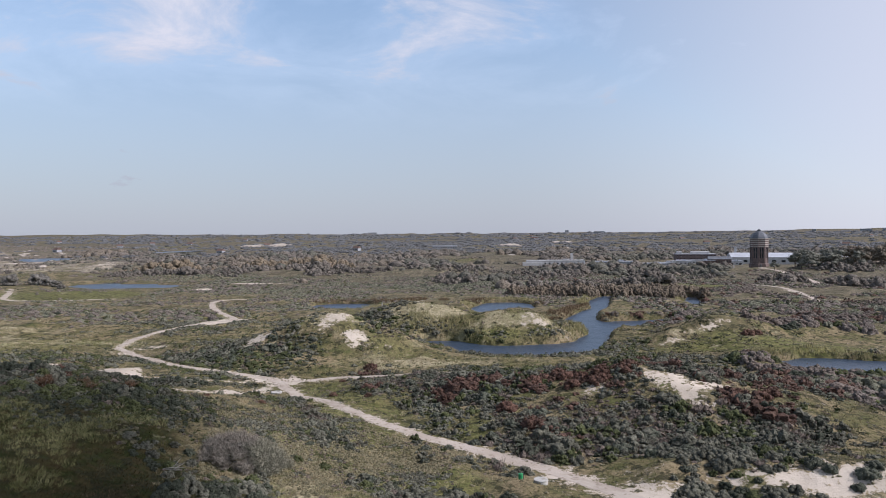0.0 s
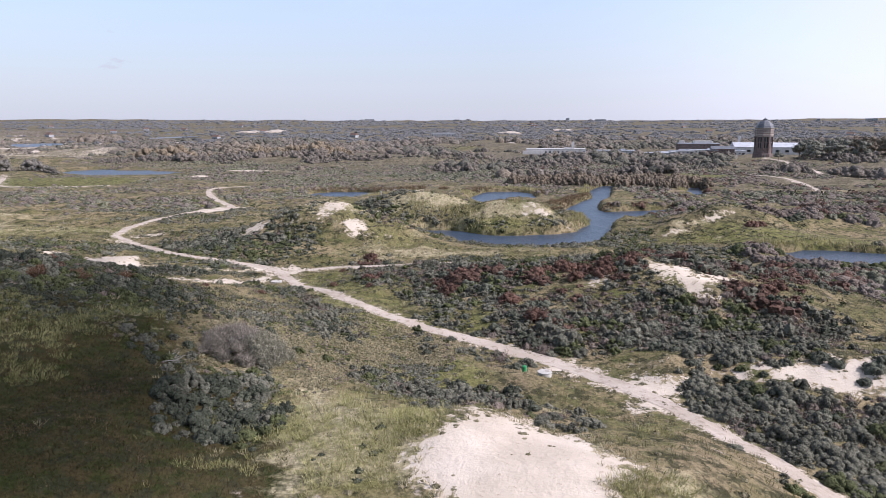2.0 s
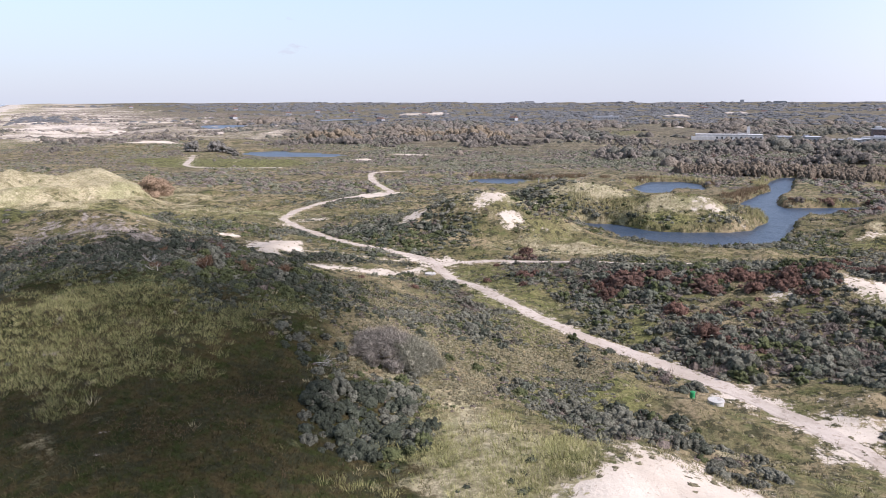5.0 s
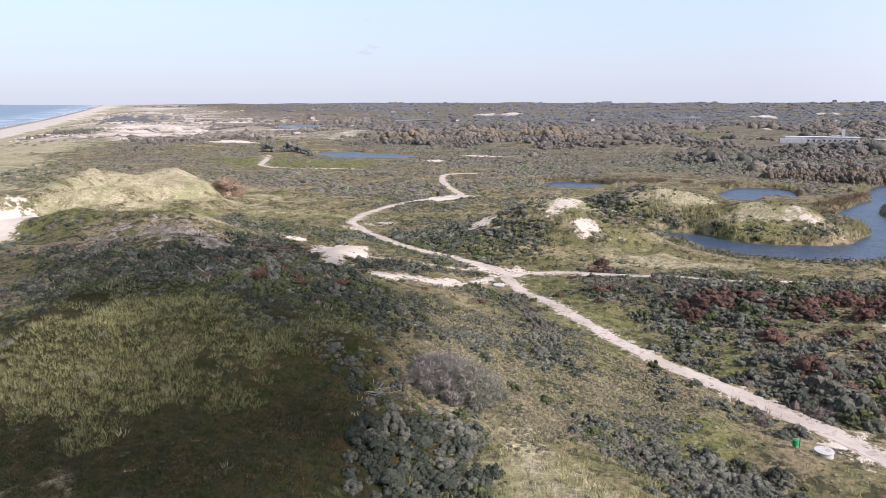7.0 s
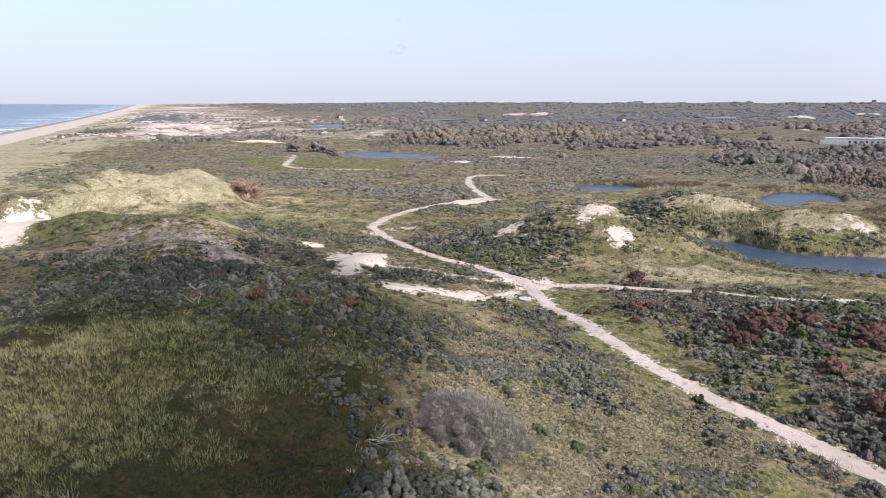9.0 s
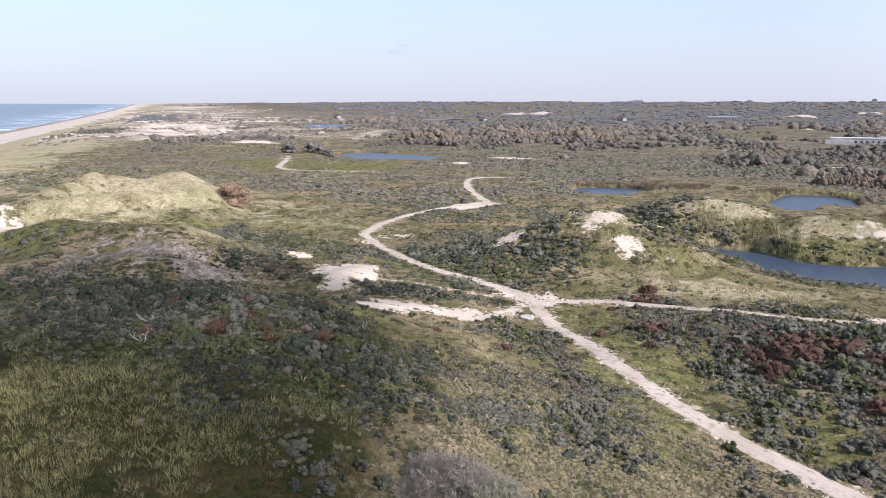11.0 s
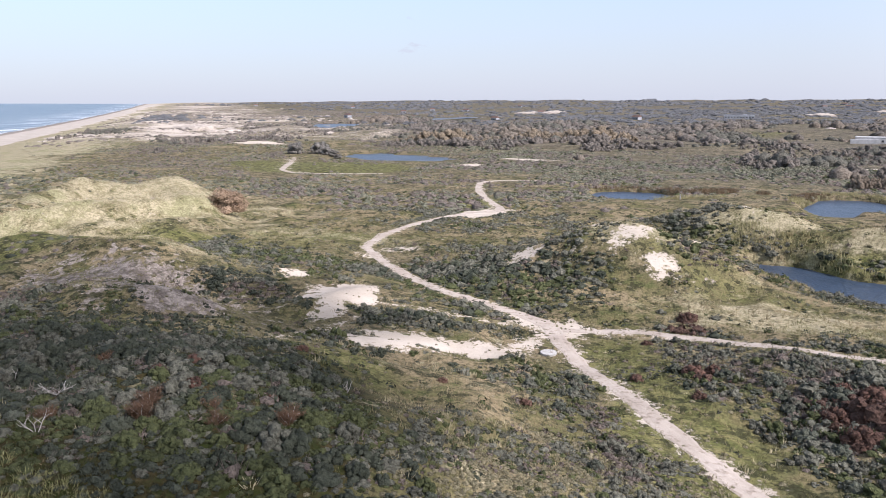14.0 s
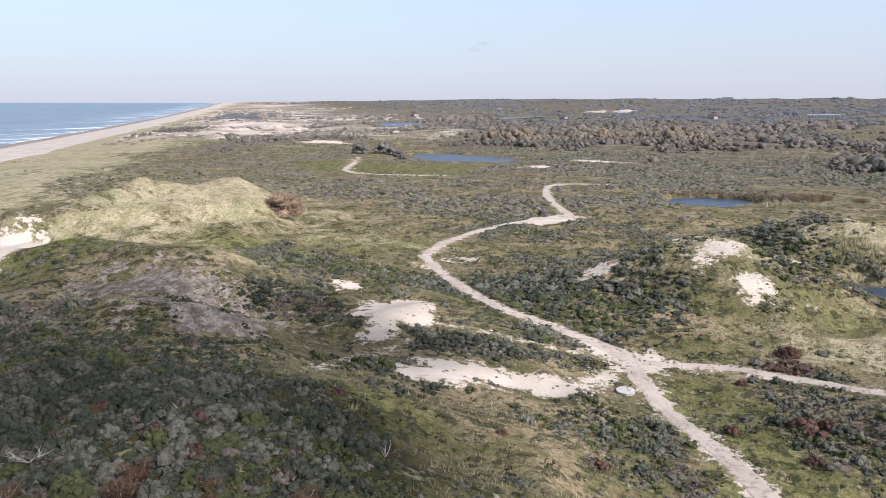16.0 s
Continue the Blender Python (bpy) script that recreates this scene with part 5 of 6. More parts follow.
# middle distance: larger rounded bushes
BLOBS = [joined(mound(300 + i, 1, q, 9, 0.28), soup(tufts(14, 0.16, q, 0.7, 300 + i))) for i, q in enumerate((0.8, 0.9, 0.7, 0.95))]
x, y = seeds(-560, 460, 112, 660, 3.1)
inside = (x > -152) & (x < 84) & (y < 310)
keep = ~inside & clear(x, y, 1.4, 1.2, 2.5) & (x < 0.72 * y + 30) & (x > -1.75 * y + 40) & (inland(x, y) > 135 + 45 * grain(x, y, 60, 78))
x, y = x[keep], y[keep]
thick = scrub(x, y) + 0.8 * grain(x, y, 45, 19) - 1.2 * np.clip(fields(x, y, STRAW), 0, 1) * (1 - hollows(x, y)) + 0.22 + fields(x, y, [(135, 255, 26, 12, 1.2), (205, 370, 60, 40, 0.8), (95, 158, 26, 12, 0.7), (100, 182, 30, 4, 1.0), (150, 355, 40, 25, 0.6), (-225, 450, 70, 30, 0.4), (-60, 470, 140, 50, 0.7), (-30, 600, 260, 40, 0.5), (250, 585, 110, 60, 0.25)])
thick = thick + smooth(60, 110, x) * smooth(560, 440, y) * (1.2 * grain(x, y, 19, 80) + 0.6 * grain(x, y, 8, 81) - 0.42)
thick = thick + smooth(-60, -20, x) * smooth(330, 350, y) * smooth(560, 440, y) * (0.8 * grain(x, y, 24, 82) - 0.15)
full = thick > rng.uniform(-0.15, 0.35, len(x))
x, y, thick = x[full], y[full], thick[full]
size, tall = rng.uniform(1.2, 2.5, len(x)) * (0.85 + 0.3 * smooth(0.2, 1.2, thick)) * (1 - 0.35 * smooth(-180, -300, x)) * (1 + 0.25 * smooth(60, 120, x)) * (1 + 0.35 * grain(x, y, 26, 48)) * (1 + 0.5 * np.clip(fields(x, y, [(140, 262, 30, 12, 1.0), (95, 158, 26, 14, 0.8), (200, 360, 50, 25, 0.8)]), 0, 1)), rng.uniform(0.6, 1.0, len(x))
pick = rng.uniform(0, 1, len(x)) - 0.34 * grain(x, y, 40, 20) + np.clip(fields(x, y, [(165, 262, 65, 60, 0.50), (110, 165, 50, 40, 0.4), (250, 470, 140, 110, 0.45), (-420, 430, 130, 110, 0.38)]), 0, 0.6)
pick = np.where((pick > 0.74) & (pick < 0.80) & (x < 60), 0.9, pick)
for low_pick, high_pick, stuff, name, label in (
    (-9, 0.58, VALLEYLEAF, "buckthorn_scrub", "grey-green buckthorn thickets in the dune valley"), (0.58, 0.66, GREENLEAF, "green_scrub", "green scrub in the dune valley"),
    (0.66, 0.74, DARKLEAF, "dark_scrub", "dark scrub in the dune valley"), (0.74, 0.80, REDLEAF, "red_scrub", "purple-red autumn scrub in the dune valley"), (0.80, 1.05, MAROONTWIG, "maroon_scrub", "maroon leafless scrub in the dune valley"), (1.05, 9, BROWNTWIG, "twiggy_scrub", "brown leafless scrub in the dune valley"),
):
    m = (pick >= low_pick) & (pick < high_pick)
    for rest, shapes in ((m & (y < 330) & (x > 60), FINE_BUSHES), (m & ~((y < 330) & (x > 60)), BLOBS)):
        strew(name, shapes, x[rest], y[rest], size[rest] * (1.2 if stuff in (REDLEAF, MAROONTWIG) else 1.0), tall[rest], stuff, label, "scrub", 0.2, False)

# willow stand behind the winding pond
WILLOWS = [lobed(320 + i, 6, q, 1, 3, 0.10) for i, q in enumerate((0.9, 1.1, 0.8))]
x, y = seeds(30, 180, 400, 490, 2.6)
keep = (fields(x, y, [(112, 448, 36, 20, 1.1), (140, 425, 14, 16, 0.9), (60, 452, 22, 8, 0.7)]) + 0.25 * grain(x, y, 9, 24) > 0.45) & (pond_gap(x, y) > 2)
strew("willow_stand", WILLOWS, x[keep], y[keep], rng.uniform(2.4, 4.2, keep.sum()), rng.uniform(1.2, 1.9, keep.sum()), WILLOWSTAND, "brown willow stand behind the pond", "woods", 0.1, False)

# woods beyond
CROWNS = [joined(mound(330 + i, 1, q, 9, 0.30, 4), soup(tufts(7, 0.18, q, 0.7, 330 + i))) for i, q in enumerate((0.8, 0.95, 0.7, 0.85, 1.05))]
NEAR_CROWNS = [lobed(330 + i, 6, q, 1, 5, 0.10) for i, q in enumerate((0.85, 1.0, 0.75, 0.9, 1.1))]
x, y = seeds(-1100, 950, 470, 1350, 6.6)
c = inland(x, y)
wood = -0.7 * smooth(720, 540, y) + 1.5 * grain(x, y, 120, 25) + 1.35 * grain(x, y, 42, 26) + 0.9 * smooth(200, 520, c) - 0.62
wood = wood + fields(x, y, [(250, 585, 110, 60, -0.9), (306, 680, 24, 40, -3.0), (330, 780, 40, 30, -1.0), (300, 860, 60, 20, -1.5), (135, 850, 45, 14, -1.5)]) + fields(x, y, [(-200, 740, 130, 60, 1.0), (430, 690, 80, 70, 1.2), (350, 620, 60, 30, 0.5), (-300, 690, 60, 40, 0.8), (42, 700, 30, 30, 0.9), (300, 760, 60, 20, 0.5), (170, 690, 140, 60, 0.4)]) + fields(x, y, [(-252, 452, 60, 40, -2), (245, 880, 40, 40, -2.5), (250, 850, 170, 35, -1.2), (190, 500, 40, 30, -1.5), (316, 712, 16, 22, -3)])
keep = (wood > rng.uniform(-0.1, 0.45, len(x))) & (pond_gap(x, y) > 6) & (path_gap(x, y) > 3) & (sand_gap(x, y) > 3) & (x < 0.72 * y + 60) & (x > -1.75 * y) & (c > 60)
for spots in FAR_PONDS:
    keep &= chain(x, y, spots) > 5
x, y, c = x[keep], y[keep], c[keep]
size = (2.0 + 5.4 * rng.uniform(0, 1, len(x)) ** 2.4) * (0.5 + 0.5 * smooth(250, 600, c)) * (1 + 0.8 * grain(x, y, 50, 36)) * 1.12 * (1 + 0.5 * np.clip(fields(x, y, [(42, 700, 26, 28, 1.0), (-260, 690, 60, 40, 0.7)]), 0, 1))
gold = fields(x, y, [(-200, 742, 110, 26, 1.0), (-300, 745, 40, 20, 0.6)]) + 0.2 * grain(x, y, 30, 30) > 0.5
strew("autumn_woodland", NEAR_CROWNS, x[gold], y[gold], size[gold] * 1.15, rng.uniform(1.0, 1.5, gold.sum()), AUTUMNWOOD, "golden-brown poplar and willow row", "woods", 0.0, False)
x, y, size = x[~gold], y[~gold], size[~gold]
deep = 0.55 * grain(x, y, 70, 38) + 0.35 * grain(x, y, 28, 39) > rng.uniform(0.0, 0.45, len(x))
strew("woodland", CROWNS, x[deep], y[deep], size[deep] * 0.95, rng.uniform(0.8, 1.2, deep.sum()), DARKWOOD, "dark green-brown oak and pine woods", "woods", 0.0, False)
x, y, size = x[~deep], y[~deep], size[~deep]
tan = 0.6 * grain(x, y, 55, 44) + 0.4 * grain(x, y, 22, 45) > rng.uniform(0.15, 0.6, len(x))
strew("woodland", CROWNS, x[tan], y[tan], size[tan] * 1.1, rng.uniform(0.8, 1.3, tan.sum()), TANWOOD, "tan half-bare birch and willow woods", "woods", 0.0, False)
x, y, size = x[~tan], y[~tan], size[~tan]
near = y < 720
strew("woodland", NEAR_CROWNS, x[near], y[near], size[near], rng.uniform(0.8, 1.2, near.sum()), WOODLEAF, "brown-grey autumn trees beyond the dune valley", "woods", 0.0, False)
x, y, size = x[~near], y[~near], size[~near]
strew("woodland", CROWNS, x, y, size, rng.uniform(0.8, 1.2, len(x)), WOODLEAF, "brown-green autumn woods behind the dunes", "woods", 0.0, False)

x, y = seeds(-1900, -150, 560, 2300, 16)
c = inland(x, y)
keep = (c > 55) & (c < 900) & (np.hypot(x, y) > 700) & (0.7 * grain(x, y, 90, 57) + 0.6 * grain(x, y, 34, 58) + 0.25 > rng.uniform(0, 0.6, len(x)))
for spots in FAR_PONDS:
    keep &= chain(x, y, spots) > 6
x, y = x[keep], y[keep]
strew("dune_scrub", [core(390 + i, 0.75, 1.0) for i in range(4)], x, y, rng.uniform(2.0, 5.0, len(x)), rng.uniform(0.5, 0.9, len(x)), MAROONTWIG, "low brown scrub on the far coastal dunes", "scrub", 0.1)
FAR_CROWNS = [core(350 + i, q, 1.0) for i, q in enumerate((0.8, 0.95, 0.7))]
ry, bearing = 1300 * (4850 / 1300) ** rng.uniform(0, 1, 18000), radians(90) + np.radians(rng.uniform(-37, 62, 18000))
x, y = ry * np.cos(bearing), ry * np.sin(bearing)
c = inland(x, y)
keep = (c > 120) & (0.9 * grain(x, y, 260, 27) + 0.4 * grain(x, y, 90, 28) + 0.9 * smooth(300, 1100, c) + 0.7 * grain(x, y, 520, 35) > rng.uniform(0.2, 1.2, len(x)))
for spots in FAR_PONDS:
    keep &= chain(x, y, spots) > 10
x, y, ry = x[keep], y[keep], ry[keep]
strew("far_woods", FAR_CROWNS, x, y, rng.uniform(4.0, 9.5, len(x)) * (1 + (ry - 1300) / 2600), rng.uniform(0.35, 0.65, len(x)), HAZED_FARLEAF, "far woods along the horizon, haze put into their leaf colour", "woods", 0.0)

# bare sand on the far dunes
DOMES = [np.concatenate([core(370 + i, 0.16, 1.0)]) for i in range(3)]
x, y = rng.uniform(-1900, 650, 3000), rng.uniform(620, 2900, 3000)
c = inland(x, y)
keep = (c > 50) & (grain(x, y, 300, 29) + 0.5 * grain(x, y, 70, 68) + 1.2 * smooth(800, 250, c) - 0.2 - 0.5 * smooth(600, 1000, c) > rng.uniform(0.2, 1.5, len(x))) & (x > -1.7 * y)
x, y = x[keep], y[keep]
x, y = np.r_[x, -550 + rng.uniform(-75, 75, 26), -720 + rng.uniform(-50, 60, 9), 370 + rng.uniform(-30, 30, 5), 163 + rng.uniform(-28, 28, 6)], np.r_[y, 2170 + rng.uniform(-50, 50, 26), 900 + rng.uniform(-16, 16, 9), 2350 + rng.uniform(-20, 20, 5), 1955 + rng.uniform(-12, 12, 6)]
wide_patch = np.where(np.arange(len(x)) >= len(x) - 46, 2.6, 1.0)
strew("far_blowouts", DOMES, x, y, rng.uniform(2.5, 11, len(x)) * wide_patch, rng.uniform(1.0, 2.2, len(x)), speckled("far_sand", (0.30, 0.265, 0.22), (0.46, 0.41, 0.35), 6.0), "pale bare blowouts on far dunes", "sand", 0.0)


# ---- things ----
def thing(name, x, y, label, category, group="", turn=0.0, z=None):
    ob = new(name)
    ob.empty_display_size = 0.5
    ob.matrix_basis = pose(x, y, float(on_ground(x, y)) if z is None else z, 0, 0, turn)
    return tagged(ob, label, category, group)


def slab(bm, x, y, z, sx, sy, sz, turn=0.0, tilt=0.0):
    """A box with its base at z."""
    bmesh.ops.create_cube(bm, size=1, matrix=pose(x, y, z + sz / 2, tilt, 0, turn) @ Matrix.Diagonal((sx, sy, sz, 1)))


def box(name, x, y, z, sx, sy, sz, material, parent, label="", bevel=0.0, turn=0.0):
    bm = bmesh.new()
    slab(bm, x, y, z, sx, sy, sz, turn)
    if bevel:
        bmesh.ops.bevel(bm, geom=bm.edges[:], offset=bevel, segments=1, affect="EDGES")
    return part(name, bm, material, parent, label)


def turned(bm, profile, sides, spin=0.0, x=0.0, y=0.0):
    """A closed solid of revolution from (radius, height) pairs."""
    rings = []
    for r, h in profile:
        rings.append([bm.verts.new((x + r * math.cos(spin + 2 * math.pi * i / sides), y + r * math.sin(spin + 2 * math.pi * i / sides), h)) for i in range(sides)])
    for a, b in zip(rings, rings[1:]):
        for i in range(sides):
            bm.faces.new((a[i], a[(i + 1) % sides], b[(i + 1) % sides], b[i]))
    bm.faces.new(rings[0][::-1])
    bm.faces.new(rings[-1])


def turned_part(name, profile, sides, material, parent, label="", spin=0.0, x=0.0, y=0.0):
    bm = bmesh.new()
    turned(bm, profile, sides, spin, x, y)
    return part(name, bm, material, parent, label)


def stick(bm, points, r0, r1, sides=5):
    """A tapering, crooked branch along points."""
    rings = []
    for i, p in enumerate(points):
        d = (points[min(i + 1, len(points) - 1)] - points[max(i - 1, 0)]).normalized()
        u = d.orthogonal().normalized()
        v = d.cross(u)
        r = r0 + (r1 - r0) * i / (len(points) - 1)
        rings.append([bm.verts.new(p + (u * math.cos(2 * math.pi * k / sides) + v * math.sin(2 * math.pi * k / sides)) * r) for k in range(sides)])
    for a, b in zip(rings, rings[1:]):
        for k in range(sides):
            bm.faces.new((a[k], a[(k + 1) % sides], b[(k + 1) % sides], b[k]))
    bm.faces.new(rings[0][::-1])
    bm.faces.new(rings[-1])


def crooked(start, way, length, bend, r, steps=5):
    p, d, out = Vector(start), Vector(way).normalized(), [Vector(start)]
    for _ in range(steps):
        d = (d + Vector((r.uniform(-1, 1), r.uniform(-1, 1), r.uniform(-1, 1))) * bend).normalized()
        p = p + d * (length / steps)
        out.append(p.copy())
    return out


def leafage(name, triangles, material, parent, label=""):
    v, f = triangles
    ob = sheet(name, v, f, material, False)
    ob.parent = parent
    return tagged(ob, label)


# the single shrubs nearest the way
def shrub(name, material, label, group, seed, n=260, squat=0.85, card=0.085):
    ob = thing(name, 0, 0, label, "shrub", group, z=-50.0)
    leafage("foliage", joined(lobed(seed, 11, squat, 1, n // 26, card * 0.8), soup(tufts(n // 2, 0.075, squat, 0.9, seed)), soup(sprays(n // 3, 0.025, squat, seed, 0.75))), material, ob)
    r = random.Random(seed)
    for _ in range(3):
        bm = bmesh.new()
        a = r.uniform(0, 6.28)
        stick(bm, crooked((0.1 * math.cos(a), 0.1 * math.sin(a), -0.12), (math.cos(a) * 0.7, math.sin(a) * 0.7, 1), 0.8, 0.3, r, 3), 0.035, 0.012, 4)
        part("stem", bm, BARK, ob)
    return ob


KINDS = {False: [shrub("buckthorn_shrub", OWN_BUCKTHORN, "rounded grey-green sea buckthorn on the sandy slope", "buckthorn shrubs", 500 + i, squat=q) for i, q in enumerate((0.8, 0.9, 0.7, 1.0))],
         True: [shrub("red_shrub", OWN_RED, "russet red autumn shrub among buckthorn", "red shrubs", 520 + i, squat=q) for i, q in enumerate((0.8, 0.95))]}
EXTRA_RED_WEST = [
    (-62.1, 105.1, 1.5), (-61.0, 108.5, 1.3), (-57.7, 104.6, 1.5), (-86.1, 118.0, 2.0), (-84.6, 123.2, 1.7), (-51.5, 107.2, 1.2), (-62.1, 128.2, 1.5), (-92.6, 115.7, 2.0), (-47.4, 137.6, 1.3),
    (-36.7, 138.5, 0.9), (-26.3, 179.4, 1.1), (-25.7, 161.0, 1.2), (-20.7, 194.0, 2.3), (-18.0, 164.2, 1.8),
    (-16.8, 154.0, 1.2), (-15.2, 165.0, 1.4), (0.5, 158.0, 1.5), (3.7, 155.5, 1.9), (6, 151, 1.9),
    (6.5, 157.5, 1.7), (10, 152, 1.6), (26, 147, 2.0), (29, 144, 2.2), (31, 139, 1.9),
]
EXTRA_RED_MID = [
    (33, 142.5, 2.5), (37, 141, 2.3), (39, 145, 2.1), (55, 129, 1.7), (57, 132, 2.2),
    (60.5, 131, 2.4), (64, 134, 2.2), (94, 158, 2.4), (98, 156, 2.2), (103, 238, 2.6),
    (107, 240, 2.2),
]
EXTRA_RED = EXTRA_RED_WEST + EXTRA_RED_MID
taken = {False: 0, True: 0}
for px, py, pr, is_red in SINGLES + [(53, 96.6, 2.0, False), (54.3, 94.6, 1.4, False), (58.5, 92.8, 2.2, False), (56.2, 91.0, 1.2, False), (60.5, 94.5, 1.6, False)] + [(a, b, r * (0.65 if a < -40 else 1.0), True) for a, b, r in EXTRA_RED]:
    kinds = KINDS[is_red]
    src = kinds[taken[is_red] % len(kinds)]
    m = pose(px, py, float(on_ground(px, py)) - 0.1 * pr, 0, 0, (px * 37 + py * 91) % 360)
    ob = src if taken[is_red] < len(kinds) else copy_thing(src, m)
    ob.matrix_basis = m @ Matrix.Scale(pr * (1.0 if is_red else 0.85), 4)
    taken[is_red] += 1


# ---- trees and larger bushes ----
def tree(name, x, y, tall, wide, material, label, category, seed, cards=520, group="", crown_low=0.25, dense=0.085):
    """A tapering trunk with limbs, and a crown of leaf clumps round the limbs' ends."""
    ob = thing(name, x, y, label, category, group)
    r = random.Random(seed)
    bm = bmesh.new()
    trunk = crooked((0, 0, -0.3), (0, 0, 1), tall * 0.62, 0.10, r, 6)
    stick(bm, trunk, 0.03 * tall + 0.05, 0.012 * tall, 7)
    part("trunk", bm, BARK, ob)
    tips = [trunk[-1], trunk[-1] + Vector((0, 0, tall * 0.2))]
    for i in range(9):
        a, h = 2.4 * i + r.uniform(-0.4, 0.4), r.uniform(crown_low, 0.6) * tall
        base = trunk[min(6, max(1, int(h / (tall * 0.62) * 6)))]
        limb = crooked(base, (math.cos(a), math.sin(a), r.uniform(0.25, 0.8)), wide * r.uniform(0.30, 0.46), 0.22, r, 4)
        bm = bmesh.new()
        stick(bm, limb, 0.011 * tall + 0.02, 0.02, 5)
        part("limb", bm, BARK, ob)
        tips.append(limb[-1])
    if crown_low < 0.15:
        tips += [Vector((math.cos(a) * wide * 0.30, math.sin(a) * wide * 0.30, tall * 0.16)) for a in (0.3, 1.5, 2.8, 3.9, 5.2)]
    crown = []
    for i, t in enumerate(tips):
        s = wide * r.uniform(0.20, 0.30)
        crown.append(moved(fluffy(seed * 7 + i, cards // len(tips), 0.9, 0.30 * dense * wide / s, 0.10 * dense * wide / s), s * 1.15, t))
    leafage("crown", joined(*crown), material, ob)
    return ob


tree("autumn_tree", -173.5, 255, 6.6, 11.5, OWN_ORANGE, "tan-brown autumn tree at the foot of a marram dune", "tree", 31, 5200, crown_low=0.1, dense=0.062)


def twiggy_shrub(x, y, tall, wide, label, seed):
    """An airy small hawthorn: pale stems and a thin crown of russet twigs."""
    ob = thing("autumn_shrub", x, y, label, "shrub", "autumn shrubs")
    r, crown = random.Random(seed), []
    for i in range(6):
        a = 1.05 * i + r.uniform(-0.3, 0.3)
        line = crooked((0.06 * math.cos(a), 0.06 * math.sin(a), -0.2), (0.45 * wide / tall * math.cos(a), 0.45 * wide / tall * math.sin(a), 1), tall * r.uniform(0.6, 0.8), 0.18, r, 5)
        bm = bmesh.new()
        stick(bm, line, 0.045, 0.015, 5)
        part("stem", bm, DEADWOOD, ob)
        for p in line[2:]:
            crown.append(moved(soup(blades(46, 0.34, 0.55, 0.016, 0.5, seed * 50 + len(crown))), wide * 0.34, p - Vector((0, 0, 0.15))))
            crown.append(moved(soup(tufts(26, 0.10, 0.8, 0.9, seed * 90 + len(crown))), wide * 0.21, p))
    leafage("crown", joined(*crown), OWN_RUSSET, ob)


for px, py, tall, wide, words, seed in (
    (-58.9, 100.7, 2.0, 2.6, "small orange-leaved hawthorn with bare pale stems", 32), (-48.6, 105.6, 1.9, 2.6, "low orange-brown hawthorn in the scrub", 33),
    (-52.5, 101.0, 1.6, 2.2, "thin russet hawthorn among buckthorn", 35), (-70.0, 106.4, 1.5, 2.2, "low tan hawthorn among buckthorn", 36),
    (-57.6, 98.6, 2.3, 3.0, "tan half-bare hawthorn with pale stems", 37), (-54.2, 102.6, 1.6, 2.2, "low russet hawthorn in the green scrub", 38), (-48.3, 105.0, 1.5, 2.0, "thin russet hawthorn near the grassy slope", 39), (-63.2, 94.4, 1.5, 2.0, "low tan hawthorn near the mossy hill", 40)):
    twiggy_shrub(px, py, tall, wide, words, seed)
for i, (px, py, h) in enumerate([(338, 690, 15), (352, 700, 17), (370, 700, 18), (410, 695, 20), (432, 700, 21), (326, 640, 13), (334, 650, 15), (345, 636, 14), (356, 652, 16), (368, 640, 14), (380, 655, 17), (392, 641, 15), (404, 662, 18), (418, 650, 16), (340, 668, 14), (362, 676, 16), (387, 680, 18), (430, 670, 19), (446, 655, 17), (300, 650, 8), (462, 668, 20)]):
    tree("pine_tree" if px < 372 else "oak_tree", px, py, h * 1.1, h * 1.05, OWN_PINE if px < 372 else OWN_OAK, "dark pine in the wood beside the water tower" if px < 372 else "browning oak in the wood beside the tower", "tree", 60 + i, 240, "trees by the tower", dense=0.11)
for i, (px, py, w) in enumerate([(-306, 542, 10), (-320, 552, 12), (-294, 532, 8), (-334, 540, 11), (-328, 572, 13), (-284, 520, 6), (-348, 562, 12)]):
    tree("willow_tree", px, py, w * 0.6, w, OWN_WILLOW, "pale grey rounded willow by the meadow pond", "tree", 90 + i, 300, "pond willows", crown_low=0.12, dense=0.09)


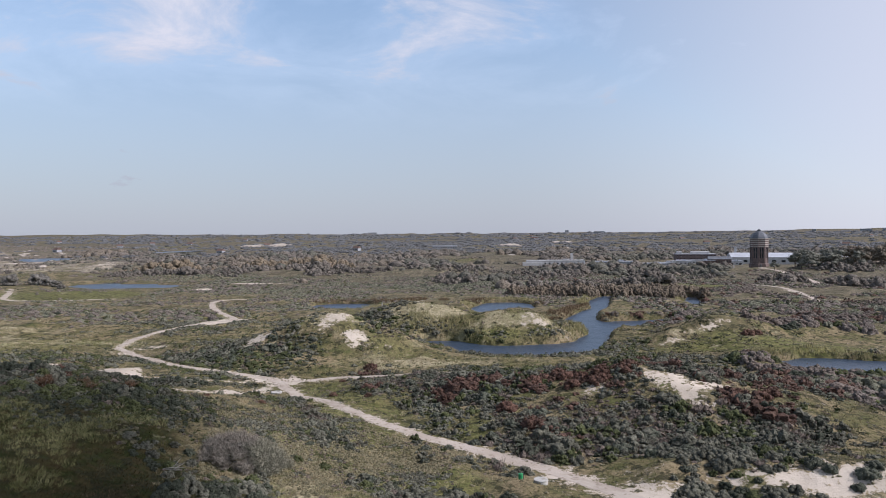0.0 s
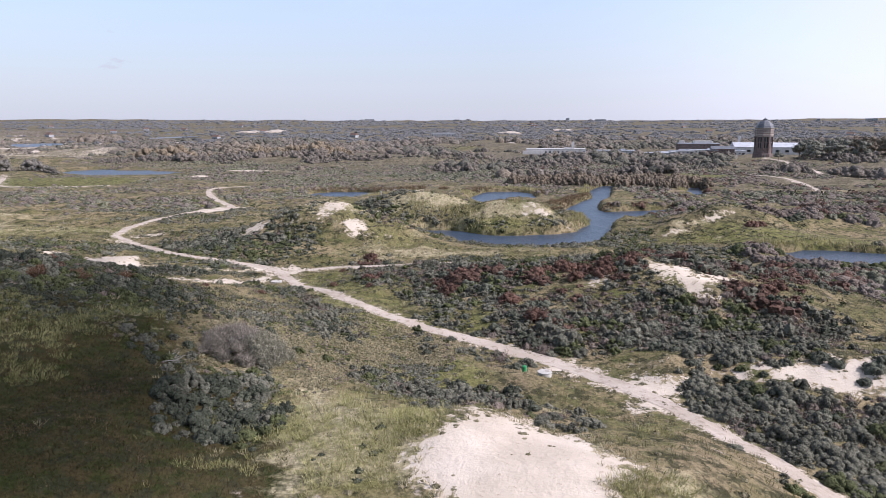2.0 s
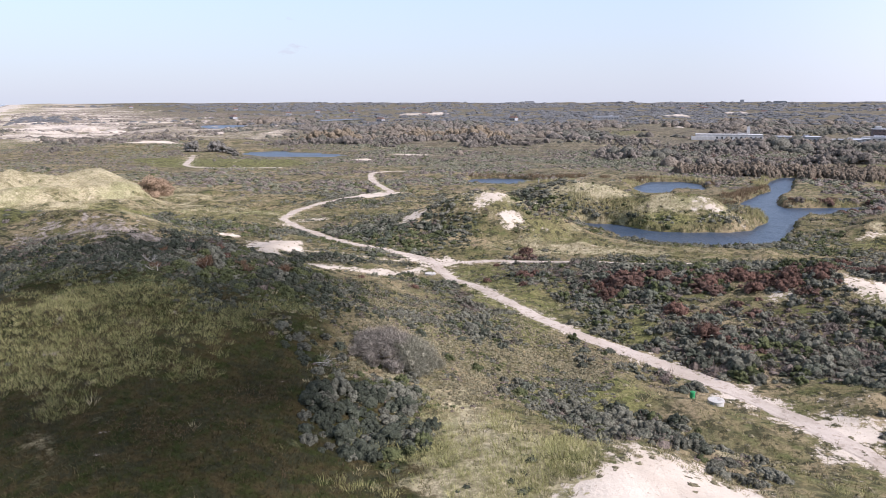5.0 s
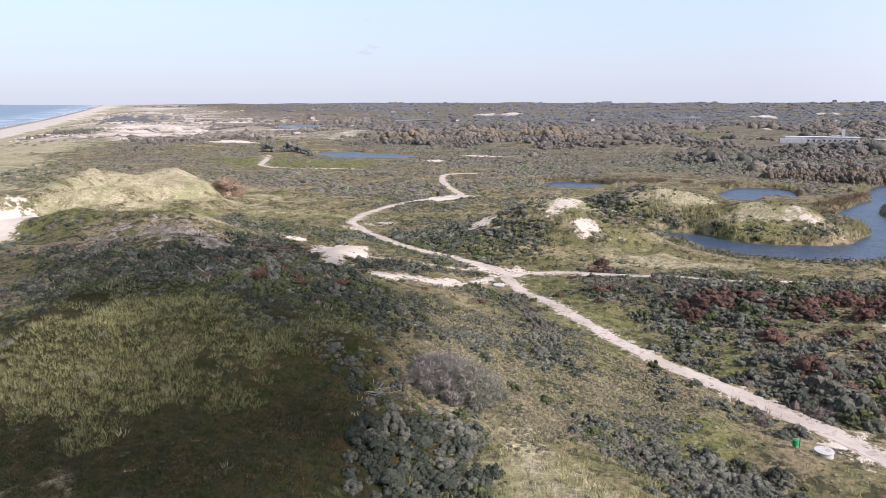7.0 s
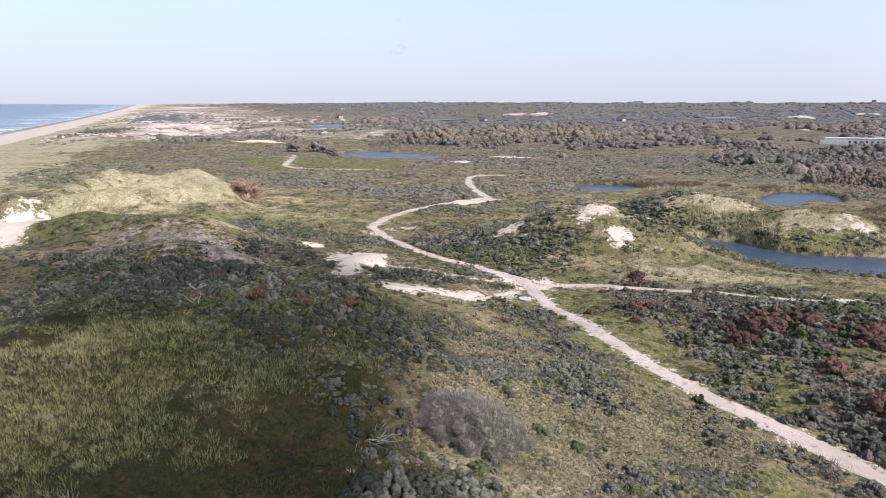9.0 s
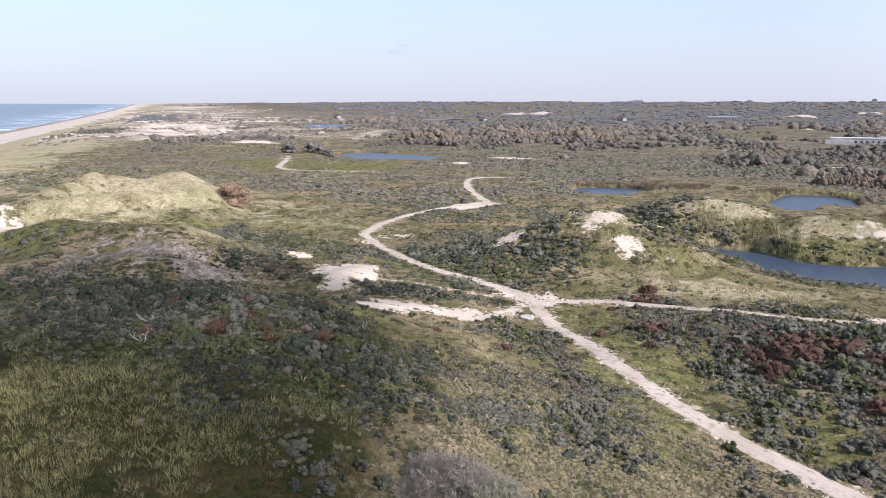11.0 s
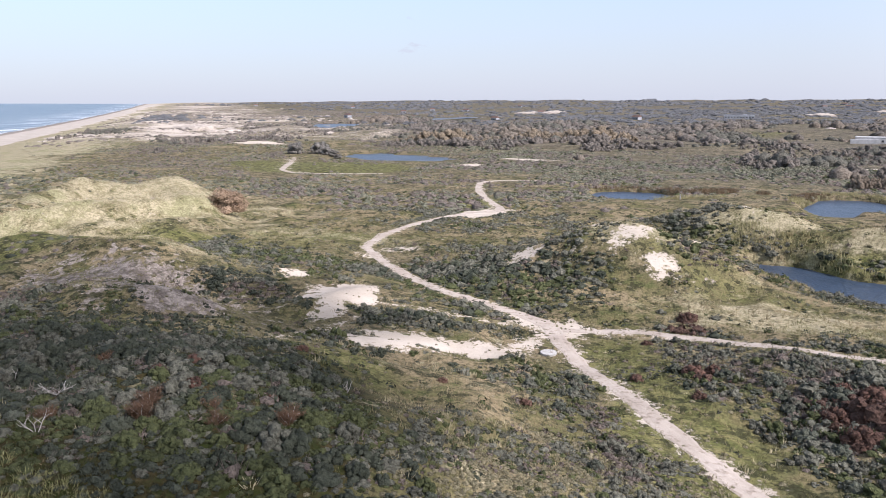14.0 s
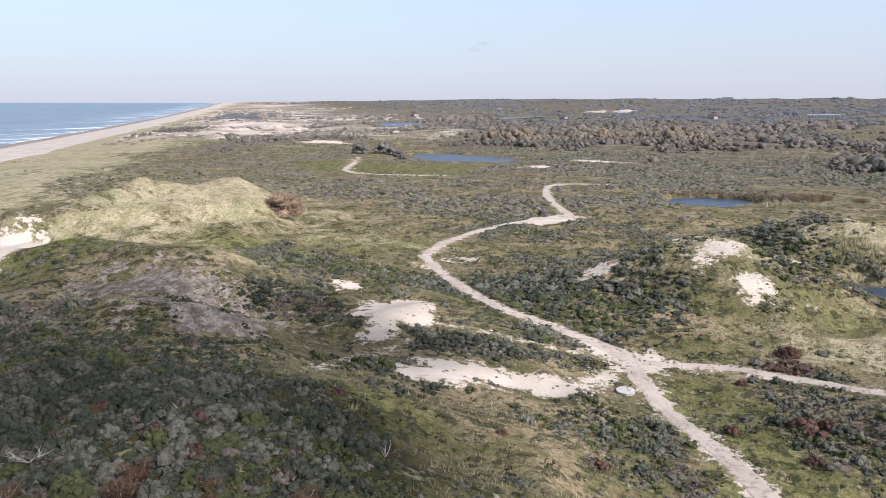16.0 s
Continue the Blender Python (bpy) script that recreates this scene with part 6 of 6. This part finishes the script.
def grey_bush(x, y, wide, deep, tall, seed):
    """A broad old bush: low domes of thin half-bare shoots that spring from several stems."""
    ob = thing("grey_bush", x, y, "broad half-bare grey-brown bush on the slope", "bush", turn=-12)
    r, sides = random.Random(seed), ([], [])
    for i in range(44):
        a, q = 2.4 * i + r.uniform(-0.3, 0.3), math.sqrt((i + 0.5) / 44)
        px, py = wide * 0.46 * q * math.cos(a), deep * 0.46 * q * math.sin(a)
        dz = float(on_ground(x + px * 0.978 + py * 0.208, y - px * 0.208 + py * 0.978)) - float(on_ground(x, y))
        top = tall * (1.0 - 0.66 * q * q) * r.uniform(0.78, 1.12)
        s = r.uniform(0.85, 1.35)
        shoots = np.concatenate([sprays(150, 0.020, 1.0, seed + i, 0.45) * 1.15, blades(110, 0.75, 1.30, 0.014, 0.55, seed + 70 + i)])
        bough = joined(moved(mound(seed + i, 2, 0.9, 13, 0.6, 6), 0.62, (0, 0, 0)), soup(shoots), soup(tufts(120, 0.055, 0.95, 1.0, seed + i)))
        side = sides[int(px + r.uniform(-1.5, 1.5) > 0.8)]
        side.append(moved(bough, s, (px, py, dz + max(top - s, 0.1))))
        if q > 0.45:
            side.append(moved(bough, s * 0.9, (px * 1.04, py * 1.04, dz + max(0.45 * top - s, 0.0))))
        if i % 4 == 0:
            bm = bmesh.new()
            stick(bm, crooked((px * 0.3, py * 0.3, dz * 0.3 - 0.3), (px * 0.6, py * 0.6, top), top * 0.95, 0.12, r, 6), 0.08, 0.02, 5)
            part("stem", bm, BARK, ob)
    leafage("crown", joined(*sides[0]), OWN_MAUVE, ob, "bare mauve-brown twigs")
    leafage("crown", joined(*sides[1]), OWN_GREY, ob, "pale sage-grey leafy shoots")


grey_bush(-26, 89.5, 12.0, 8.5, 3.9, 610)


def deadwood(x, y, limbs, length, rise, label, seed, turn=0.0):
    ob = thing("dead_branch", x, y, label, "dead wood", turn=turn)
    r = random.Random(seed)
    for i in range(limbs):
        a = r.uniform(-0.9, 0.9) if rise < 0.4 else r.uniform(0, 6.28)
        bm = bmesh.new()
        line = crooked((r.uniform(-0.15, 0.15), r.uniform(-0.15, 0.15), 0.08), (math.cos(a), math.sin(a), rise * r.uniform(0.6, 1.3)), length * r.uniform(0.6, 1.0), 0.28, r, 5)
        stick(bm, line, 0.036, 0.009, 5)
        stick(bm, crooked(line[2], (math.cos(a + 0.9), math.sin(a + 0.9), rise + 0.3), length * 0.4, 0.3, r, 3), 0.028, 0.008, 4)
        stick(bm, crooked(line[3], (math.cos(a - 0.8), math.sin(a - 0.8), rise + 0.4), length * 0.35, 0.3, r, 3), 0.022, 0.007, 4)
        part("limb", bm, DEADWOOD, ob)


deadwood(-33.4, 80.8, 5, 3.6, 0.12, "bleached dead branches lying beside a grey bush", 701, 25)
deadwood(-73.5, 99.7, 2, 1.7, 2.0, "forked bleached dead stem standing in scrub", 702)
deadwood(-66.6, 98.2, 9, 2.0, 0.9, "tangle of bleached dead branches in scrub", 703)
deadwood(-61.5, 92.1, 4, 2.4, 0.3, "bleached sticks lying in rough grass", 704, 150)
deadwood(-50.2, 118.4, 6, 1.5, 0.9, "small bleached dead shrub on the slope", 705)


# ---- well covers, bin and post ----
def well_cover(x, y, r, h, label):
    ob = thing("well_cover", x, y, label, "well cover", "well covers", z=float(on_ground(x, y)) + 0.12)
    turned_part("drum", [(r * 0.97, -1.2), (r * 0.97, h - 0.14)], 40, CONCRETE, ob)
    turned_part("lid", [(r * 0.98, h - 0.15), (r, h - 0.11), (r, h - 0.03), (r * 0.97, h), (r * 0.3, h + 0.05)], 40, CONCRETE, ob, "pale domed concrete lid")
    turned_part("hatch", [(0.30, h + 0.03), (0.30, h + 0.07), (0.27, h + 0.09)], 20, PALEBAND, ob, "small grey hatch", x=r * 0.35)


well_cover(14.4, 98.4, 1.05, 0.6, "low round concrete well cover beside the track")
well_cover(-41.6, 171.6, 1.4, 0.25, "flat round concrete well cover at the fork")
bin_ = thing("pump_post", 11.5, 98.6, "small green enamel pump box on a stake", "pump")
turned_part("body", [(0.30, 0.05), (0.33, 0.15), (0.33, 0.85), (0.28, 0.95)], 18, GREENPAINT, bin_)
turned_part("cap", [(0.36, 0.95), (0.36, 1.0), (0.12, 1.10)], 18, GREENPAINT, bin_, "domed green cap")
turned_part("stake", [(0.04, -0.3), (0.04, 1.25)], 8, IRON, bin_, x=0.42)
post = thing("marker_post", -34.1, 377.0, "white marker post by the pond reeds", "post")
box("shaft", 0, 0, -0.4, 0.5, 0.5, 2.2, CONCRETE, post, bevel=0.04)
box("cap", 0, 0, 1.8, 0.62, 0.62, 0.18, PLASTER, post, bevel=0.03)


# ---- water tower ----
def water_tower(x, y, top):
    ob = thing("water_tower", x, y, "tall octagonal dark brick water tower with slate dome", "water tower")
    h = top - float(on_ground(x, y))
    spin = radians(22.5) - radians(6)
    turned_part("plinth", [(9.4, -1.5), (9.4, 3.2), (8.8, 3.8)], 8, BRICK, ob, "", spin)
    turned_part("shaft", [(8.3, 3.8), (7.9, h * 0.52)], 8, BRICK, ob, "", spin)
    turned_part("corbel", [(7.9, h * 0.52), (8.9, h * 0.545), (8.9, h * 0.56)], 8, PALEBAND, ob, "pale stone corbel course", spin)
    turned_part("tank_drum", [(8.7, h * 0.56), (8.7, h * 0.735)], 8, BRICK, ob, "", spin)
    for f in (0.585, 0.64, 0.695):
        turned_part("band", [(8.82, h * f), (8.82, h * f + 0.75)], 8, PALEBAND, ob, "pale stone band", spin)
    turned_part("cornice", [(8.8, h * 0.735), (9.5, h * 0.75), (9.5, h * 0.76)], 8, PALEBAND, ob, "", spin)
    roof = turned_part("roof", [(8.5, h * 0.76), (8.0, h * 0.81), (6.9, h * 0.855), (5.2, h * 0.90), (3.2, h * 0.935), (1.8, h * 0.95)], 8, SLATE, ob, "domed slate roof", spin)
    turned_part("lantern", [(1.9, h * 0.95), (1.9, h * 0.975), (2.3, h * 0.977), (0.9, h * 0.995), (0.15, h * 1.012)], 8, SLATE, ob, "", spin)
    for i in range(8):
        a = spin + math.pi / 4 * i
        box("buttress", 8.0 * math.cos(a), 8.0 * math.sin(a), 3.0, 1.2, 1.4, h * 0.50, BRICK, ob, turn=math.degrees(a))
        m = a + math.pi / 8
        for row, (f, tall, count) in enumerate(((0.10, 4.0, 2), (0.24, 5.0, 2), (0.39, 5.0, 2))):
            for s in range(count):
                off = (s - (count - 1) / 2) * 2.3
                r = 7.3
                px, py = r * math.cos(m) - off * math.sin(m), r * math.sin(m) + off * math.cos(m)
                win = box("window", px, py, h * f, 0.55, 1.1, tall, GLASS, ob, "dark arched window", turn=math.degrees(m))
                bm = bmesh.new()
                slab(bm, px + 0.2 * math.cos(m), py + 0.2 * math.sin(m), h * f - 0.25, 0.6, 1.4, 0.25, math.degrees(m))
                part("sill", bm, BRICK, win)
                bm = bmesh.new()
                slab(bm, px + 0.2 * math.cos(m), py + 0.2 * math.sin(m), h * f + tall, 0.6, 1.9, 0.6, math.degrees(m))
                part("lintel", bm, BRICK, win)
    box("gallery", 9.0, -1.5, h * 0.77, 3.2, 2.4, 1.4, SLATE, ob, "railed platform on the roof edge", 0.1)
    box("door", -2.0, -9.5, 0, 2.2, 0.5, 3.2, IRON, ob, "", 0.04, turn=16)
    return ob


water_tower(317, 722, 41.0)


# ---- works buildings ----
def works(name, x, y, wide, deep, tall, turn, wall, roof, label, bays=8, floors=1, ridge=0.0, category="building"):
    ob = thing(name, x, y, label, category, turn=turn)
    z0 = -2.0
    box("wall", 0, 0, z0, wide, deep, tall - z0, wall, ob, bevel=0.05)
    if ridge:
        bm = bmesh.new()
        a = [bm.verts.new(v) for v in ((-wide / 2 - 0.5, -deep / 2 - 0.5, tall), (wide / 2 + 0.5, -deep / 2 - 0.5, tall), (wide / 2 + 0.5, deep / 2 + 0.5, tall), (-wide / 2 - 0.5, deep / 2 + 0.5, tall), (-wide / 2 - 0.5, 0, tall + ridge), (wide / 2 + 0.5, 0, tall + ridge))]
        for f in ((0, 1, 5, 4), (2, 3, 4, 5), (0, 4, 3), (1, 2, 5), (3, 2, 1, 0)):
            bm.faces.new([a[i] for i in f])
        part("roof", bm, roof, ob)
    else:
        top = box("roof", 0, 0, tall + 0.004, wide + 0.6, deep + 0.6, 0.5, roof, ob, bevel=0.06)
        bm = bmesh.new()
        slab(bm, wide * 0.2, 0, tall + 0.5, wide * 0.12, deep * 0.35, 1.4)
        part("roof_plant", bm, roof, top)
    step = wide / bays
    for f in range(floors):
        for i in range(bays):
            px, pz = -wide / 2 + step * (i + 0.5), tall * (f + 0.30) / floors
            w = box("window", px, -deep / 2 - 0.02, pz, step * 0.40, 0.24, tall / floors * 0.30, GLASS, ob)
            bm = bmesh.new()
            slab(bm, px, -deep / 2 - 0.10, pz - 0.2, step * 0.46, 0.35, 0.2)
            part("sill", bm, PALEBAND, w)
    box("door", wide * 0.36, -deep / 2 - 0.06, z0 + 1.9, 2.4, 0.3, 2.6, IRON, ob)
    return ob


hall = works("works_hall", 133, 872, 70, 18, 6.0, -4, PLASTER, PLASTER, "long white flat-roofed works hall", 14)
box("chimney", 20, -2, 6.0, 3.0, 3.0, 9, PLASTER, hall, "square white chimney", 0.1)
box("annex", -28, -10, -2, 24, 5, 6.2, PLASTER, hall, "low white annex")
works("low_hall", 286, 872, 26, 10, 4.0, -8, PLASTER, ROOFING, "small white workshop by the office block", 5)
works("low_hall", 262, 858, 22, 9, 3.2, -4, GREYWALL, ROOFING, "low grey store by the works", 4)
works("low_hall", 340, 850, 24, 10, 4.5, -12, PLASTER, ROOFING, "small white annex before the filter hall", 5)
works("low_hall", 196, 838, 46, 16, 5.5, -6, GREYWALL, ROOFING, "low grey works hall with flat pale roof", 10)
works("low_hall", 236, 822, 34, 12, 3.6, -6, GREYWALL, ROOFING, "low grey shed among the trees", 7)
office = works("office_block", 322, 925, 50, 20, 10.5, -10, BRICK, ROOFING, "brown brick office block with pale flat roof", 12, 3)
box("stair_tower", -20, -3, 0, 6, 9, 14, PLASTER, office, "white stair tower", 0.1)
box("penthouse", 6, 0, 11.0, 22, 12, 3, PLASTER, office, "white rooftop storey", 0.1)
works("low_hall", 318, 900, 52, 12, 4.0, -10, PLASTER, ROOFING, "white-walled low wing before the office block", 12)
works("brick_house", 312, 815, 24, 14, 8.5, -12, BRICK, SLATE, "dark brick pump house with slate roof", 8, 2, 3.0)
works("brick_house", 297, 806, 12, 12, 7, -12, BRICK, SLATE, "small dark brick gatehouse", 3, 1)
big = works("filter_hall", 400, 880, 96, 40, 8.5, -14, PLASTER, ROOFING, "great white filter hall with pale metal roof", 9, 1, 5.0)
box("chimney", -40, 6, 8.5, 2.6, 2.6, 12, PLASTER, big, "slim white chimney", 0.1)
works("filter_hall", 478, 900, 64, 36, 7, -14, PLASTER, ROOFING, "second long white filter hall", 18, 1, 3.5)
works("garden_wall", 288, 742, 26, 1.2, 2.6, 12, PLASTER, PLASTER, "low white garden wall by the drive", 6)
# Made-up hall in the place of a pale sandy patch.
works("stand_in_hall", -5, 1760, 60, 24, 7, 0, GREYWALL, ROOFING, "far flat-roofed hall standing in for a pale sandy patch", 10)


def far_house(x, y, turn):
    ob = thing("house", x, y, "small grey house with brown roof among far woods", "house", "far houses", turn)
    box("wall", 0, 0, -3, 16, 10, 9, GREYWALL, ob)
    bm = bmesh.new()
    a = [bm.verts.new(v) for v in ((-8.5, -5.6, 6), (8.5, -5.6, 6), (8.5, 5.6, 6), (-8.5, 5.6, 6), (-8.5, 0, 10.5), (8.5, 0, 10.5))]
    for f in ((0, 1, 5, 4), (2, 3, 4, 5), (0, 4, 3), (1, 2, 5), (3, 2, 1, 0)):
        bm.faces.new([a[i] for i in f])
    part("roof", bm, ROOFTILE, ob)
    for wx in (-4.5, 0, 4.5):
        box("window", wx, -5.0, 1.8, 2.0, 0.3, 1.8, GLASS, ob)
    return ob


ROOFTILE = speckled("roof_tiles", (0.11, 0.075, 0.06), (0.18, 0.12, 0.10), 2.0)
town = random.Random(77)
first = None
for i in range(22):
    far, bearing = 1350 * (2.8 ** town.uniform(0, 1)), radians(town.uniform(-22, 32) if i % 3 else town.uniform(-40, -5))
    px, py = far * math.sin(bearing), far * math.cos(bearing)
    if float(inland(px, py)) < 420:
        continue
    if first is None:
        first = far_house(px, py, town.uniform(0, 180))
    else:
        copy_thing(first, pose(px, py, float(on_ground(px, py)) - 1.0, 0, 0, town.uniform(-40, 40)))
for i, (bearing, far, wide, tall) in enumerate(((27.1, 4650, 20, 17), (30.3, 4700, 60, 15), (31.5, 4720, 40, 18), (12.0, 4700, 70, 13), (9.5, 4650, 22, 20), (-6.0, 4700, 60, 12))):
    px, py = far * math.sin(radians(bearing)), far * math.cos(radians(bearing))
    works("apartment_block", px, py, wide, 20, tall, -bearing, GREYWALL, ROOFING, "far grey apartment block on the skyline", 6, 6)
